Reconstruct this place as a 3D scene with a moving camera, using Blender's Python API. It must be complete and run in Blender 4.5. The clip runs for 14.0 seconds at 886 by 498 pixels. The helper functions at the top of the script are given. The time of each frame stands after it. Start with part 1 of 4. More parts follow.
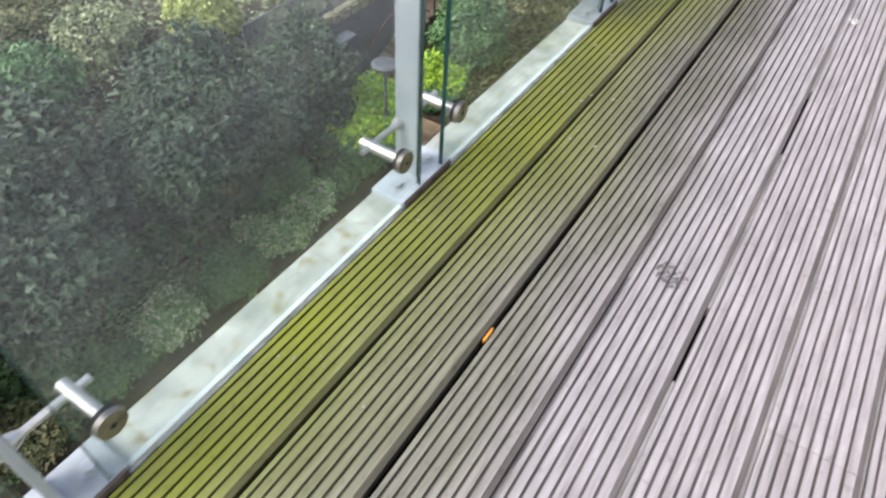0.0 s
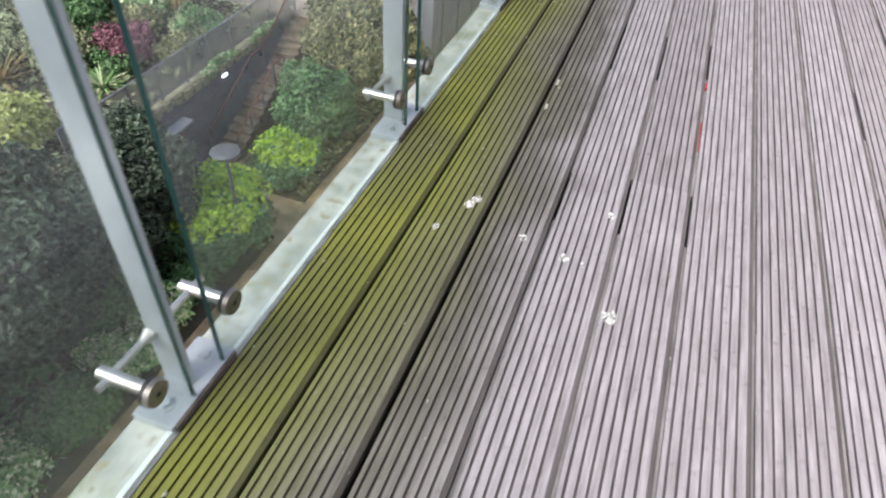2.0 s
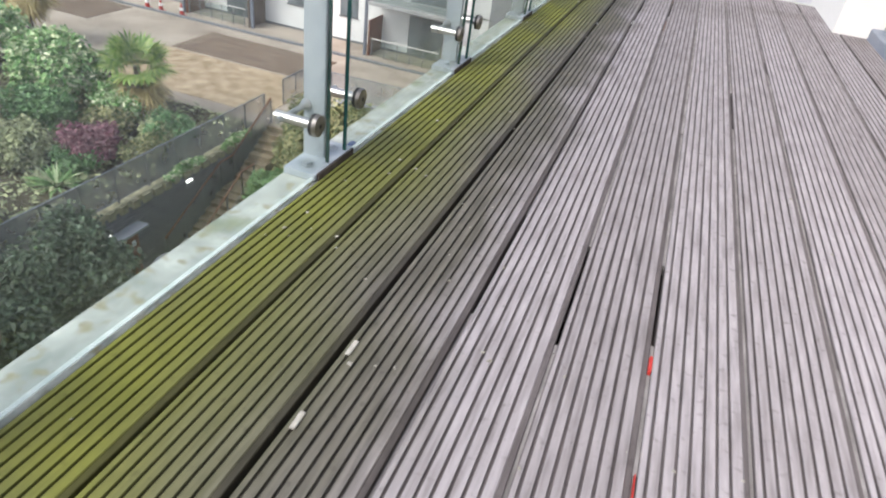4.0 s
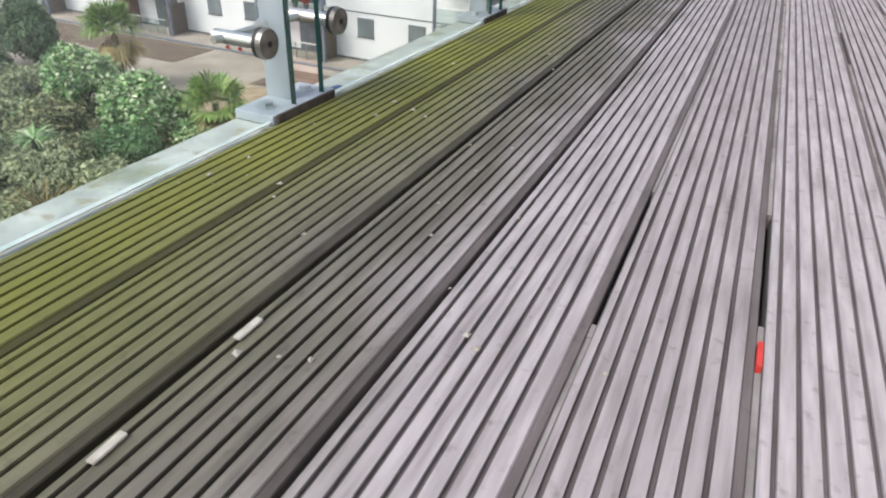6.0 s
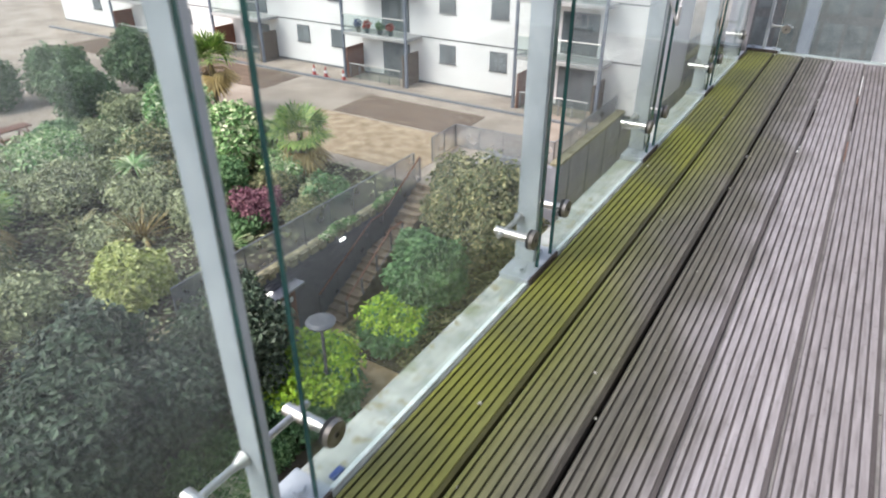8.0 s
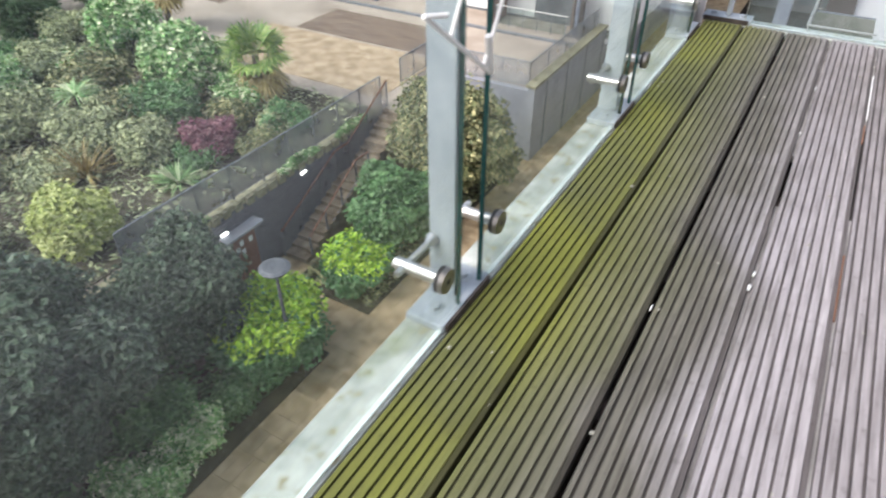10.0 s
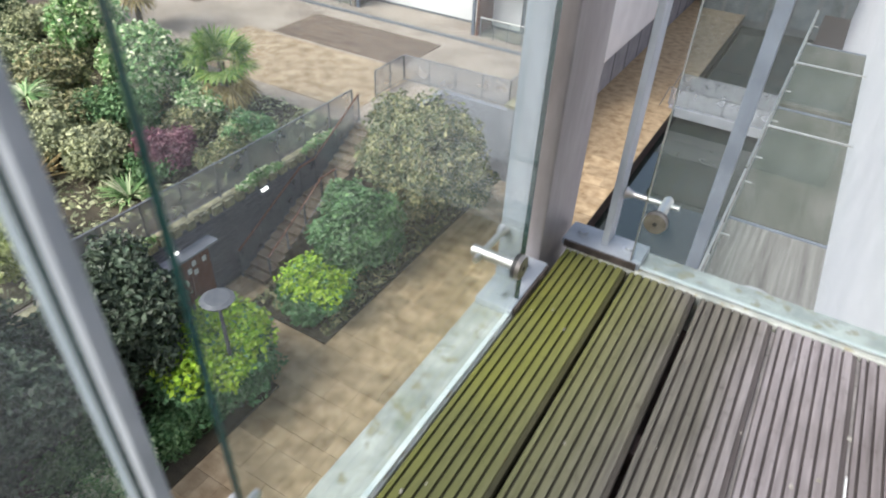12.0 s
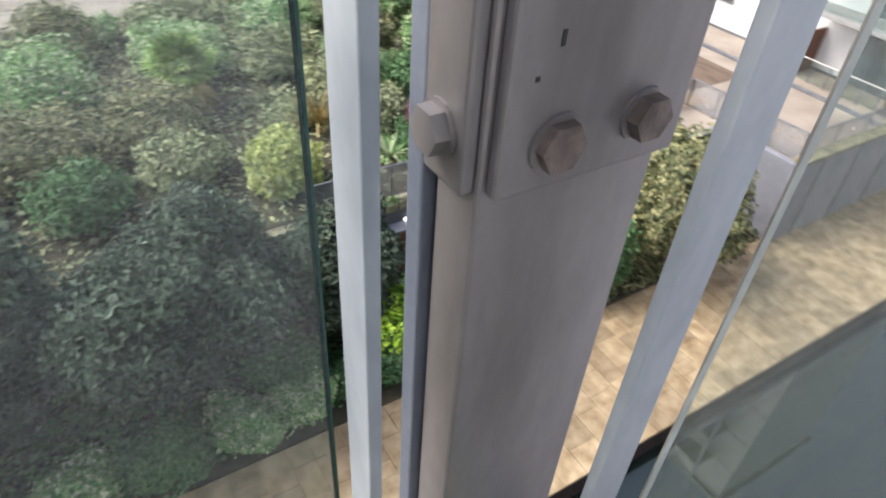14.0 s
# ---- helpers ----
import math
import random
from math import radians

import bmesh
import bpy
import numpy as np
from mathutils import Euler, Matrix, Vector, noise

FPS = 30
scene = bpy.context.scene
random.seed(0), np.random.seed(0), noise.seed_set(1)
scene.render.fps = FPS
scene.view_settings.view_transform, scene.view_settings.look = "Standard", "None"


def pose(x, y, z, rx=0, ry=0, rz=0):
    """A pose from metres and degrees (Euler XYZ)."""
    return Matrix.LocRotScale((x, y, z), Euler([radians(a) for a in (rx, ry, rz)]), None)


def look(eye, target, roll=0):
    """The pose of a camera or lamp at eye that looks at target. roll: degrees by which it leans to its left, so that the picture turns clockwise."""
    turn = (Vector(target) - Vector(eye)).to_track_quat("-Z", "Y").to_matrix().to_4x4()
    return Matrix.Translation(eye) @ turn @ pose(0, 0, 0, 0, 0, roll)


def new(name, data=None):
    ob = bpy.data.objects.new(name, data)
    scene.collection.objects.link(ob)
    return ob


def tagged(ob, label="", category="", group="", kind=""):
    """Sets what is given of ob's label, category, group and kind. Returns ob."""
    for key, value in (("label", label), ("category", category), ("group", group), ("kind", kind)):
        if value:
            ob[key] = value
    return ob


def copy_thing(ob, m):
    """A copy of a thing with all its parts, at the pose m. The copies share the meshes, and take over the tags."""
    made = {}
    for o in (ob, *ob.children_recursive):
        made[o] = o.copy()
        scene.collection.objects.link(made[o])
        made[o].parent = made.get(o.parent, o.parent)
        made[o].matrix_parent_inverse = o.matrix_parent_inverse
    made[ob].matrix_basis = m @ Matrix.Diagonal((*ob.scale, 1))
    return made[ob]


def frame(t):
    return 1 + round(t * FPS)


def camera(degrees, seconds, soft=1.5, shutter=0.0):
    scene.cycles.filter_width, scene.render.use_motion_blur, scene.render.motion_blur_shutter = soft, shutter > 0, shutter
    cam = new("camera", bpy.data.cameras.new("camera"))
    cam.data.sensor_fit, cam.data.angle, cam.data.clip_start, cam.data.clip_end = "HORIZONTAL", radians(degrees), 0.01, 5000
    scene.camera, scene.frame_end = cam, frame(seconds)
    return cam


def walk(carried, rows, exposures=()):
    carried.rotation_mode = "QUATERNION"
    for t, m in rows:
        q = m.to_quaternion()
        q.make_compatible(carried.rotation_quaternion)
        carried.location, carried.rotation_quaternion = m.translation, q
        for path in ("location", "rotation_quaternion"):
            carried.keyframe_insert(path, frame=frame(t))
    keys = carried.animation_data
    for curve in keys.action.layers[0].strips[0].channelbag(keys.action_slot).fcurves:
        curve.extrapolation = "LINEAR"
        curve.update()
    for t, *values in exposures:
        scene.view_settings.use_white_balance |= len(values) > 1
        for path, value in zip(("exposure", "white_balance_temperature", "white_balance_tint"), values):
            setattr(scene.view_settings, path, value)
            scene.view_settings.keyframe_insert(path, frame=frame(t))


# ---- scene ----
cam = camera(69.2, 14.0, soft=2.0, shutter=0.25)
PATH = [
    (0, (0.55, 3.698, 0.918), (-0.134, 4.859, -0.561), 4.0),
    (0.5, (0.566, 3.965, 0.956), (-0.04, 5.238, -0.463), 2.7),
    (1, (0.543, 4.297, 0.958), (0.067, 5.631, -0.455), 0.7),
    (1.5, (0.523, 4.656, 0.954), (0.086, 6.062, -0.4), 0.1),
    (2, (0.554, 5.003, 0.956), (0.117, 6.401, -0.406), 4.1),
    (2.5, (0.538, 5.314, 0.95), (0.129, 6.722, -0.41), 5.2),
    (3, (0.549, 5.596, 0.925), (0.204, 7.168, -0.263), 9.1),
    (3.2, (0.561, 5.718, 0.887), (0.215, 7.312, -0.27), 10.6),
    (5.3, (0.697, 6.51, 0.384), (-0.005, 8.085, -0.628), 0.6),
    (5.5, (0.69, 6.503, 0.374), (-0.011, 8.069, -0.653), -0.1),
    (6, (0.668, 6.475, 0.381), (-0.031, 8.036, -0.655), 2.3),
    (6.5, (0.672, 6.492, 0.372), (-0.043, 8.08, -0.611), 1.9),
    (7, (0.674, 6.482, 0.49), (-0.035, 8.017, -0.579), 6.1),
    (7.2, (0.662, 6.516, 0.618), (-0.115, 7.97, -0.513), 1.8),
    (7.5, (0.586, 6.624, 0.812), (-0.309, 8.057, -0.258), 0.6),
    (7.7, (0.557, 6.747, 0.87), (-0.363, 8.217, -0.125), 0.0),
    (9.8, (0.415, 8.253, 0.846), (-0.456, 9.6, -0.349), -1.0),
    (10, (0.417, 8.407, 0.824), (-0.393, 9.769, -0.396), -0.1),
    (10.5, (0.413, 8.798, 0.842), (-0.333, 10.199, -0.374), 1.3),
    (11, (0.41, 9.175, 0.85), (-0.437, 10.452, -0.435), -1.2),
    (11.5, (0.381, 9.587, 0.818), (-0.437, 10.93, -0.418), 2.6),
    (12, (0.33, 9.98, 0.866), (-0.45, 11.363, -0.35), 2.9),
    (12.5, (0.293, 10.326, 0.839), (-0.566, 11.599, -0.442), 0.6),
    (13, (0.244, 10.566, 0.86), (-0.614, 11.828, -0.433), 1.2),
    (13.5, (0.225, 10.699, 0.906), (-0.759, 11.845, -0.406), 1.8),
    (14, (0.308, 10.781, 0.943), (-0.978, 11.649, -0.318), 4.2),
]
walk(cam, [(t, look(eye, target, roll)) for t, eye, target, roll in PATH], [(0, 1.2), (1.5, 1.05), (3, 1.0), (6.5, 0.95), (7.5, 1.0), (10, 1.25), (11, 1.25), (12.5, 1.1), (14, 1.15)])

# ---- light ----
world = bpy.data.worlds.new("overcast_sky")
scene.world = world
world.use_nodes = True
wn = world.node_tree.nodes
wl = world.node_tree.links
sky = wn.new("ShaderNodeTexSky")
sky.sky_type, sky.sun_disc = "NISHITA", False
sky.sun_elevation, sky.sun_rotation = radians(49), radians(212)
sky.dust_density, sky.air_density = 4.0, 1.0
soft_sky = wn.new("ShaderNodeHueSaturation")
soft_sky.inputs["Saturation"].default_value = 0.82
wl.new(sky.outputs[0], soft_sky.inputs["Color"])
wl.new(soft_sky.outputs[0], wn["Background"].inputs["Color"])
wn["Background"].inputs["Strength"].default_value = 0.14
sun = new("sun", bpy.data.lights.new("sun", "SUN"))
sun.data.energy, sun.data.angle, sun.data.color = 1.1, radians(30), (1.0, 0.98, 0.96)
sun.matrix_world = look((-5, -8, 11), (0, 0, 0))

# ---- materials ----


def nodes_of(name, rough=0.6, metal=0.0):
    m = bpy.data.materials.new(name)
    m.use_nodes = True
    n, l = m.node_tree.nodes, m.node_tree.links
    b = n["Principled BSDF"]
    b.inputs["Roughness"].default_value, b.inputs["Metallic"].default_value = rough, metal
    return m, n, l, b


def rgba(c):
    return (c[0], c[1], c[2], 1.0)


def noise_at(n, l, scale, detail=5.0, stretch=None):
    co = n.new("ShaderNodeNewGeometry").outputs["Position"]
    if stretch:
        mp = n.new("ShaderNodeMapping")
        mp.inputs["Scale"].default_value = stretch
        l.new(co, mp.inputs[0])
        co = mp.outputs[0]
    t = n.new("ShaderNodeTexNoise")
    t.inputs["Scale"].default_value, t.inputs["Detail"].default_value = scale, detail
    l.new(co, t.inputs["Vector"])
    return t.outputs["Fac"]


def ramp(n, l, fac, stops):
    r = n.new("ShaderNodeValToRGB")
    e = r.color_ramp.elements
    while len(e) < len(stops):
        e.new(0.5)
    for k, (p, c) in zip(e, stops):
        k.position, k.color = p, rgba(c)
    l.new(fac, r.inputs[0])
    return r.outputs[0]


def mixed(n, l, fac, a, b, mode="MIX"):
    x = n.new("ShaderNodeMix")
    x.data_type, x.blend_type = "RGBA", mode
    for sock, v in ((x.inputs[0], fac), (x.inputs[6], a), (x.inputs[7], b)):
        if isinstance(v, (int, float)):
            sock.default_value = v
        elif isinstance(v, tuple):
            sock.default_value = rgba(v)
        else:
            l.new(v, sock)
    return x.outputs[2]


def maths(n, l, op, a, b=0.0, clamp=False):
    x = n.new("ShaderNodeMath")
    x.operation, x.use_clamp = op, clamp
    for sock, v in zip(x.inputs, (a, b)):
        if isinstance(v, (int, float)):
            sock.default_value = v
        else:
            l.new(v, sock)
    return x.outputs[0]


def bumped(n, l, b, h, strength=0.3, dist=0.01):
    u = n.new("ShaderNodeBump")
    u.inputs["Strength"].default_value, u.inputs["Distance"].default_value = strength, dist
    l.new(h, u.inputs["Height"])
    l.new(u.outputs[0], b.inputs["Normal"])


def surface(name, dark, light, scale=6.0, rough=0.7, metal=0.0, bump=0.3, fine=60.0, stretch=None, vary=0.25, dist=0.004):
    """Two colours over coarse stains, speckled with fine grain, each piece a little apart."""
    m, n, l, b = nodes_of(name, rough, metal)
    coarse, grain = noise_at(n, l, scale, 6, stretch), noise_at(n, l, fine, 3, stretch)
    c = ramp(n, l, coarse, [(0.3, dark), (0.7, light)])
    c = mixed(n, l, 0.35, c, ramp(n, l, grain, [(0.3, (0.45,) * 3), (0.7, (0.62,) * 3)]), "OVERLAY")
    if vary:
        rnd = n.new("ShaderNodeObjectInfo").outputs["Random"]
        c = mixed(n, l, 1.0, c, ramp(n, l, rnd, [(0.0, (1 - vary,) * 3), (1.0, (1.0,) * 3)]), "MULTIPLY")
    l.new(c, b.inputs["Base Color"])
    bumped(n, l, b, grain, bump, dist)
    return m


def leaf_material(name, colours, rough=0.55):
    m, n, l, b = nodes_of(name, rough)
    rnd = n.new("ShaderNodeNewGeometry").outputs["Random Per Island"]
    k = len(colours) - 1
    c = ramp(n, l, rnd, [(i / k, c) for i, c in enumerate(colours)])
    patch = noise_at(n, l, 1.3, 3)
    c = mixed(n, l, 1.0, c, ramp(n, l, patch, [(0.3, (0.65,) * 3), (0.7, (1.25,) * 3)]), "MULTIPLY")
    l.new(c, b.inputs["Base Color"])
    b.inputs["Transmission Weight"].default_value = 0.0
    return m


def deck_material():
    """Weathered ribbed hardwood, silver grey inside, algae on the outer boards."""
    m, n, l, b = nodes_of("weathered_deck", 0.75)
    geo = n.new("ShaderNodeNewGeometry")
    sep = n.new("ShaderNodeSeparateXYZ")
    l.new(geo.outputs["Position"], sep.inputs[0])
    streak = noise_at(n, l, 14.0, 6, (6.0, 0.5, 1.0))
    grain = noise_at(n, l, 160.0, 3, (1.0, 0.12, 1.0))
    blotch = noise_at(n, l, 2.6, 5)
    big = noise_at(n, l, 0.9, 3)
    rnd = n.new("ShaderNodeObjectInfo").outputs["Random"]
    grey = ramp(n, l, streak, [(0.25, (0.22, 0.20, 0.205)), (0.5, (0.335, 0.312, 0.325)), (0.8, (0.44, 0.412, 0.43))])
    grey = mixed(n, l, 1.0, grey, ramp(n, l, rnd, [(0.0, (0.84, 0.82, 0.82)), (1.0, (1.04, 1.03, 1.05))]), "MULTIPLY")
    damp = ramp(n, l, streak, [(0.25, (0.070, 0.064, 0.052)), (0.75, (0.165, 0.152, 0.126))])
    f = maths(n, l, "ADD", sep.outputs[0], maths(n, l, "MULTIPLY", maths(n, l, "SUBTRACT", blotch, 0.5), 0.28))
    wet = maths(n, l, "MULTIPLY", maths(n, l, "SUBTRACT", 0.475, f), 9.0, True)
    start = maths(n, l, "MULTIPLY", maths(n, l, "SUBTRACT", 6.3, maths(n, l, "ADD", sep.outputs[1], big)), 0.6, True)
    damp = mixed(n, l, start, damp, ramp(n, l, streak, [(0.25, (0.13, 0.125, 0.10)), (0.75, (0.26, 0.25, 0.205))]))
    soaked = maths(n, l, "MULTIPLY", maths(n, l, "SUBTRACT", maths(n, l, "ADD", sep.outputs[1], big), 10.2), 1.2, True)
    soaked = maths(n, l, "MULTIPLY", soaked, maths(n, l, "MULTIPLY", maths(n, l, "SUBTRACT", blotch, 0.25), 2.2, True), True)
    grey = mixed(n, l, soaked, grey, mixed(n, l, 1.0, grey, (0.58, 0.56, 0.53), "MULTIPLY"))
    c = mixed(n, l, wet, grey, damp)
    moss = ramp(n, l, blotch, [(0.3, (0.088, 0.096, 0.018)), (0.7, (0.19, 0.198, 0.03))])
    moss = mixed(n, l, start, moss, ramp(n, l, blotch, [(0.3, (0.13, 0.148, 0.012)), (0.7, (0.225, 0.25, 0.02))]))
    near = maths(n, l, "ADD", maths(n, l, "ADD", f, maths(n, l, "MULTIPLY", start, 0.03)), maths(n, l, "MULTIPLY", maths(n, l, "SUBTRACT", big, 0.5), 0.42))
    amount = maths(n, l, "MULTIPLY", maths(n, l, "SUBTRACT", 0.33, near), 4.8, True)
    amount = maths(n, l, "MULTIPLY", amount, maths(n, l, "ADD", 0.45, maths(n, l, "MULTIPLY", blotch, 0.9)), True)
    c = mixed(n, l, amount, c, moss)
    c = mixed(n, l, 0.4, c, ramp(n, l, grain, [(0.3, (0.4,) * 3), (0.7, (0.62,) * 3)]), "OVERLAY")
    stain = maths(n, l, "MULTIPLY", maths(n, l, "SUBTRACT", noise_at(n, l, 5.0, 4), 0.62), 5.0, True)
    c = mixed(n, l, stain, c, mixed(n, l, 1.0, c, (0.72, 0.70, 0.70), "MULTIPLY"))
    fleck = maths(n, l, "MULTIPLY", maths(n, l, "SUBTRACT", noise_at(n, l, 55.0, 4), 0.60), 6.0, True)
    c = mixed(n, l, fleck, c, mixed(n, l, 1.0, c, (0.66, 0.65, 0.64), "MULTIPLY"))
    # dirt and shade in grooves and edge rebate, put into the colour by depth
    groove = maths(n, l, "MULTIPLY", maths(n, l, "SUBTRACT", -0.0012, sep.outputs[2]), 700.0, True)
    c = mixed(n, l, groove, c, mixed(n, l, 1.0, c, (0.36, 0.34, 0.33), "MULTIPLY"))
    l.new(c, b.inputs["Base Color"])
    bumped(n, l, b, grain, 0.35, 0.002)
    return m


def glass_material(name, tint, rough=0.02, film=0.12):
    """Balustrade glass under a thin film of dried rain."""
    m, n, l, b = nodes_of(name, rough)
    out = n["Material Output"]
    tr = n.new("ShaderNodeBsdfTransparent")
    tr.inputs[0].default_value = rgba(tint)
    gl = n.new("ShaderNodeBsdfGlossy")
    gl.inputs["Roughness"].default_value = rough
    fr = n.new("ShaderNodeLayerWeight")
    facing = maths(n, l, "POWER", fr.outputs["Facing"], 4.0)
    facing = maths(n, l, "ADD", 0.03, maths(n, l, "MULTIPLY", facing, 0.55))
    s1 = n.new("ShaderNodeMixShader")
    l.new(facing, s1.inputs[0]), l.new(tr.outputs[0], s1.inputs[1]), l.new(gl.outputs[0], s1.inputs[2])
    df = n.new("ShaderNodeBsdfDiffuse")
    df.inputs[0].default_value = (0.75, 0.8, 0.8, 1)
    s2 = n.new("ShaderNodeMixShader")
    dirt = noise_at(n, l, 3.0, 5)
    l.new(maths(n, l, "MULTIPLY", dirt, film), s2.inputs[0])
    l.new(s1.outputs[0], s2.inputs[1]), l.new(df.outputs[0], s2.inputs[2])
    l.new(s2.outputs[0], out.inputs[0])
    return m


def mesh_material():
    """Fine woven wire: half air, half grey metal."""
    m, n, l, b = nodes_of("wire_mesh", 0.5, 0.3)
    b.inputs["Base Color"].default_value = (0.42, 0.44, 0.48, 1)
    tr = n.new("ShaderNodeBsdfTransparent")
    s = n.new("ShaderNodeMixShader")
    l.new(maths(n, l, "ADD", 0.3, maths(n, l, "MULTIPLY", noise_at(n, l, 2.0), 0.3)), s.inputs[0])
    l.new(tr.outputs[0], s.inputs[1]), l.new(b.outputs[0], s.inputs[2])
    l.new(s.outputs[0], n["Material Output"].inputs[0])
    return m


def water_material():
    m, n, l, b = nodes_of("canal_water", 0.03)
    b.inputs["Base Color"].default_value = (0.012, 0.02, 0.017, 1)
    b.inputs["IOR"].default_value = 1.5
    b.inputs["Specular IOR Level"].default_value = 1.0
    bumped(n, l, b, noise_at(n, l, 1.6, 3), 0.05, 0.02)
    return m


def lichened_ledge():
    """Wet galvanised sheet with pale bloom and islands of tan and olive lichen."""
    m, n, l, b = nodes_of("wet_galvanised_ledge", 0.42, 0.05)
    c = ramp(n, l, noise_at(n, l, 14, 6), [(0.3, (0.24, 0.27, 0.25)), (0.7, (0.56, 0.58, 0.54))])
    rings = maths(n, l, "MULTIPLY", maths(n, l, "SUBTRACT", noise_at(n, l, 34, 4), 0.56), 9.0, True)
    c = mixed(n, l, rings, c, (0.30, 0.28, 0.19))
    algae = maths(n, l, "MULTIPLY", maths(n, l, "SUBTRACT", noise_at(n, l, 6, 5), 0.58), 6.0, True)
    c = mixed(n, l, algae, c, (0.20, 0.23, 0.13))
    c = mixed(n, l, 0.3, c, ramp(n, l, noise_at(n, l, 120, 3), [(0.3, (0.42,) * 3), (0.7, (0.62,) * 3)]), "OVERLAY")
    l.new(c, b.inputs["Base Color"])
    bumped(n, l, b, noise_at(n, l, 60, 4), 0.25, 0.003)
    return m


DECK = deck_material()
GALV = surface("galvanised_steel", (0.30, 0.34, 0.385), (0.50, 0.55, 0.60), 9, 0.5, 0.15, 0.1, 50, (1, 1, 0.5))
LEDGE = lichened_ledge()
COLUMN = surface("dull_painted_steel", (0.20, 0.185, 0.185), (0.37, 0.355, 0.365), 5, 0.45, 0.5, 0.12, 60, (1, 1, 0.35))
RUSTY = surface("browned_bolt", (0.10, 0.08, 0.07), (0.24, 0.20, 0.18), 40, 0.5, 0.6, 0.3, 150)
STAINLESS = surface("stainless_steel", (0.55, 0.54, 0.52), (0.72, 0.71, 0.69), 30, 0.28, 0.9, 0.05, 90)
DISC = surface("tarnished_disc", (0.20, 0.18, 0.16), (0.40, 0.38, 0.36), 40, 0.38, 0.85, 0.1, 120)
PACKING = surface("brown_packing", (0.03, 0.024, 0.02), (0.10, 0.08, 0.07), 30, 0.7)
RUBBER = surface("black_gasket", (0.012, 0.012, 0.012), (0.03, 0.03, 0.03), 20, 0.6)
GLASS = glass_material("balustrade_glass", (0.90, 0.94, 0.94), 0.02, 0.075)
EDGE = surface("green_glass_edge", (0.012, 0.055, 0.05), (0.03, 0.10, 0.09), 6, 0.15)
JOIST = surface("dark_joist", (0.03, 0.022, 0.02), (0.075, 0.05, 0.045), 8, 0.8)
WHITE = surface("white_render", (0.72, 0.72, 0.72), (0.82, 0.82, 0.82), 0.7, 0.8, 0, 0.15, 30, None, 0.05)
FRAME = surface("grey_window_frame", (0.10, 0.11, 0.12), (0.16, 0.17, 0.18), 5, 0.4)
PANE = glass_material("window_glass", (0.30, 0.34, 0.36), 0.02, 0.05)
SILL = surface("blue_grey_threshold", (0.16, 0.19, 0.25), (0.24, 0.27, 0.34), 6, 0.4)
CLAD = surface("slate_cladding", (0.10, 0.105, 0.125), (0.19, 0.195, 0.22), 2.5, 0.6, 0.1, 0.2, 40, (1, 1, 5))
PANEL = surface("lilac_grey_panel", (0.26, 0.27, 0.31), (0.36, 0.37, 0.41), 1.2, 0.6, 0, 0.1, 30)
COPING = surface("lichened_coping", (0.17, 0.16, 0.10), (0.42, 0.39, 0.26), 5, 0.9, 0, 0.5, 30)
SLAB = surface("york_stone", (0.28, 0.195, 0.105), (0.54, 0.42, 0.265), 2.2, 0.7, 0, 0.4, 25, None, 0.35)
GROUT = surface("sandy_joint", (0.17, 0.14, 0.08), (0.28, 0.23, 0.14), 3, 0.9)
TERRACE = surface("gravel_terrace", (0.30, 0.245, 0.20), (0.50, 0.43, 0.36), 0.5, 0.9, 0, 0.4, 14)
TANPAVE = surface("tan_paving", (0.24, 0.165, 0.095), (0.46, 0.36, 0.245), 1.8, 0.85, 0, 0.4, 16)
BROWNBED = surface("brown_boarding", (0.13, 0.09, 0.065), (0.23, 0.165, 0.12), 0.8, 0.85, 0, 0.3, 18, (1, 4, 1))
SOIL = surface("planting_soil", (0.035, 0.03, 0.02), (0.11, 0.095, 0.06), 1.5, 0.95, 0, 0.6, 20, dist=0.05)
FAR = surface("far_ground", (0.10, 0.11, 0.08), (0.20, 0.19, 0.15), 0.05, 0.95, 0, 0.2, 2)
TIMBER = surface("red_brown_timber", (0.13, 0.05, 0.028), (0.25, 0.10, 0.055), 3, 0.5, 0, 0.2, 40, (4, 4, 0.6))
STEP = surface("brown_stair_tread", (0.16, 0.12, 0.08), (0.34, 0.27, 0.19), 3, 0.85, 0, 0.3, 30)
RUSTRAIL = surface("rust_brown_rail", (0.16, 0.07, 0.04), (0.28, 0.14, 0.09), 6, 0.6, 0.2)
GREYRAIL = surface("grey_rail", (0.14, 0.15, 0.165), (0.24, 0.25, 0.27), 6, 0.5, 0.3)
def worn_film(name, colour, cover):
    """A thin dried film, broken through to the boards."""
    m, n, l, b = nodes_of(name, 0.9)
    b.inputs["Base Color"].default_value = rgba(colour)
    tr = n.new("ShaderNodeBsdfTransparent")
    s = n.new("ShaderNodeMixShader")
    l.new(maths(n, l, "MULTIPLY", maths(n, l, "SUBTRACT", noise_at(n, l, 120.0, 4), cover), 4.0, True), s.inputs[0])
    l.new(tr.outputs[0], s.inputs[1]), l.new(b.outputs[0], s.inputs[2])
    l.new(s.outputs[0], n["Material Output"].inputs[0])
    return m


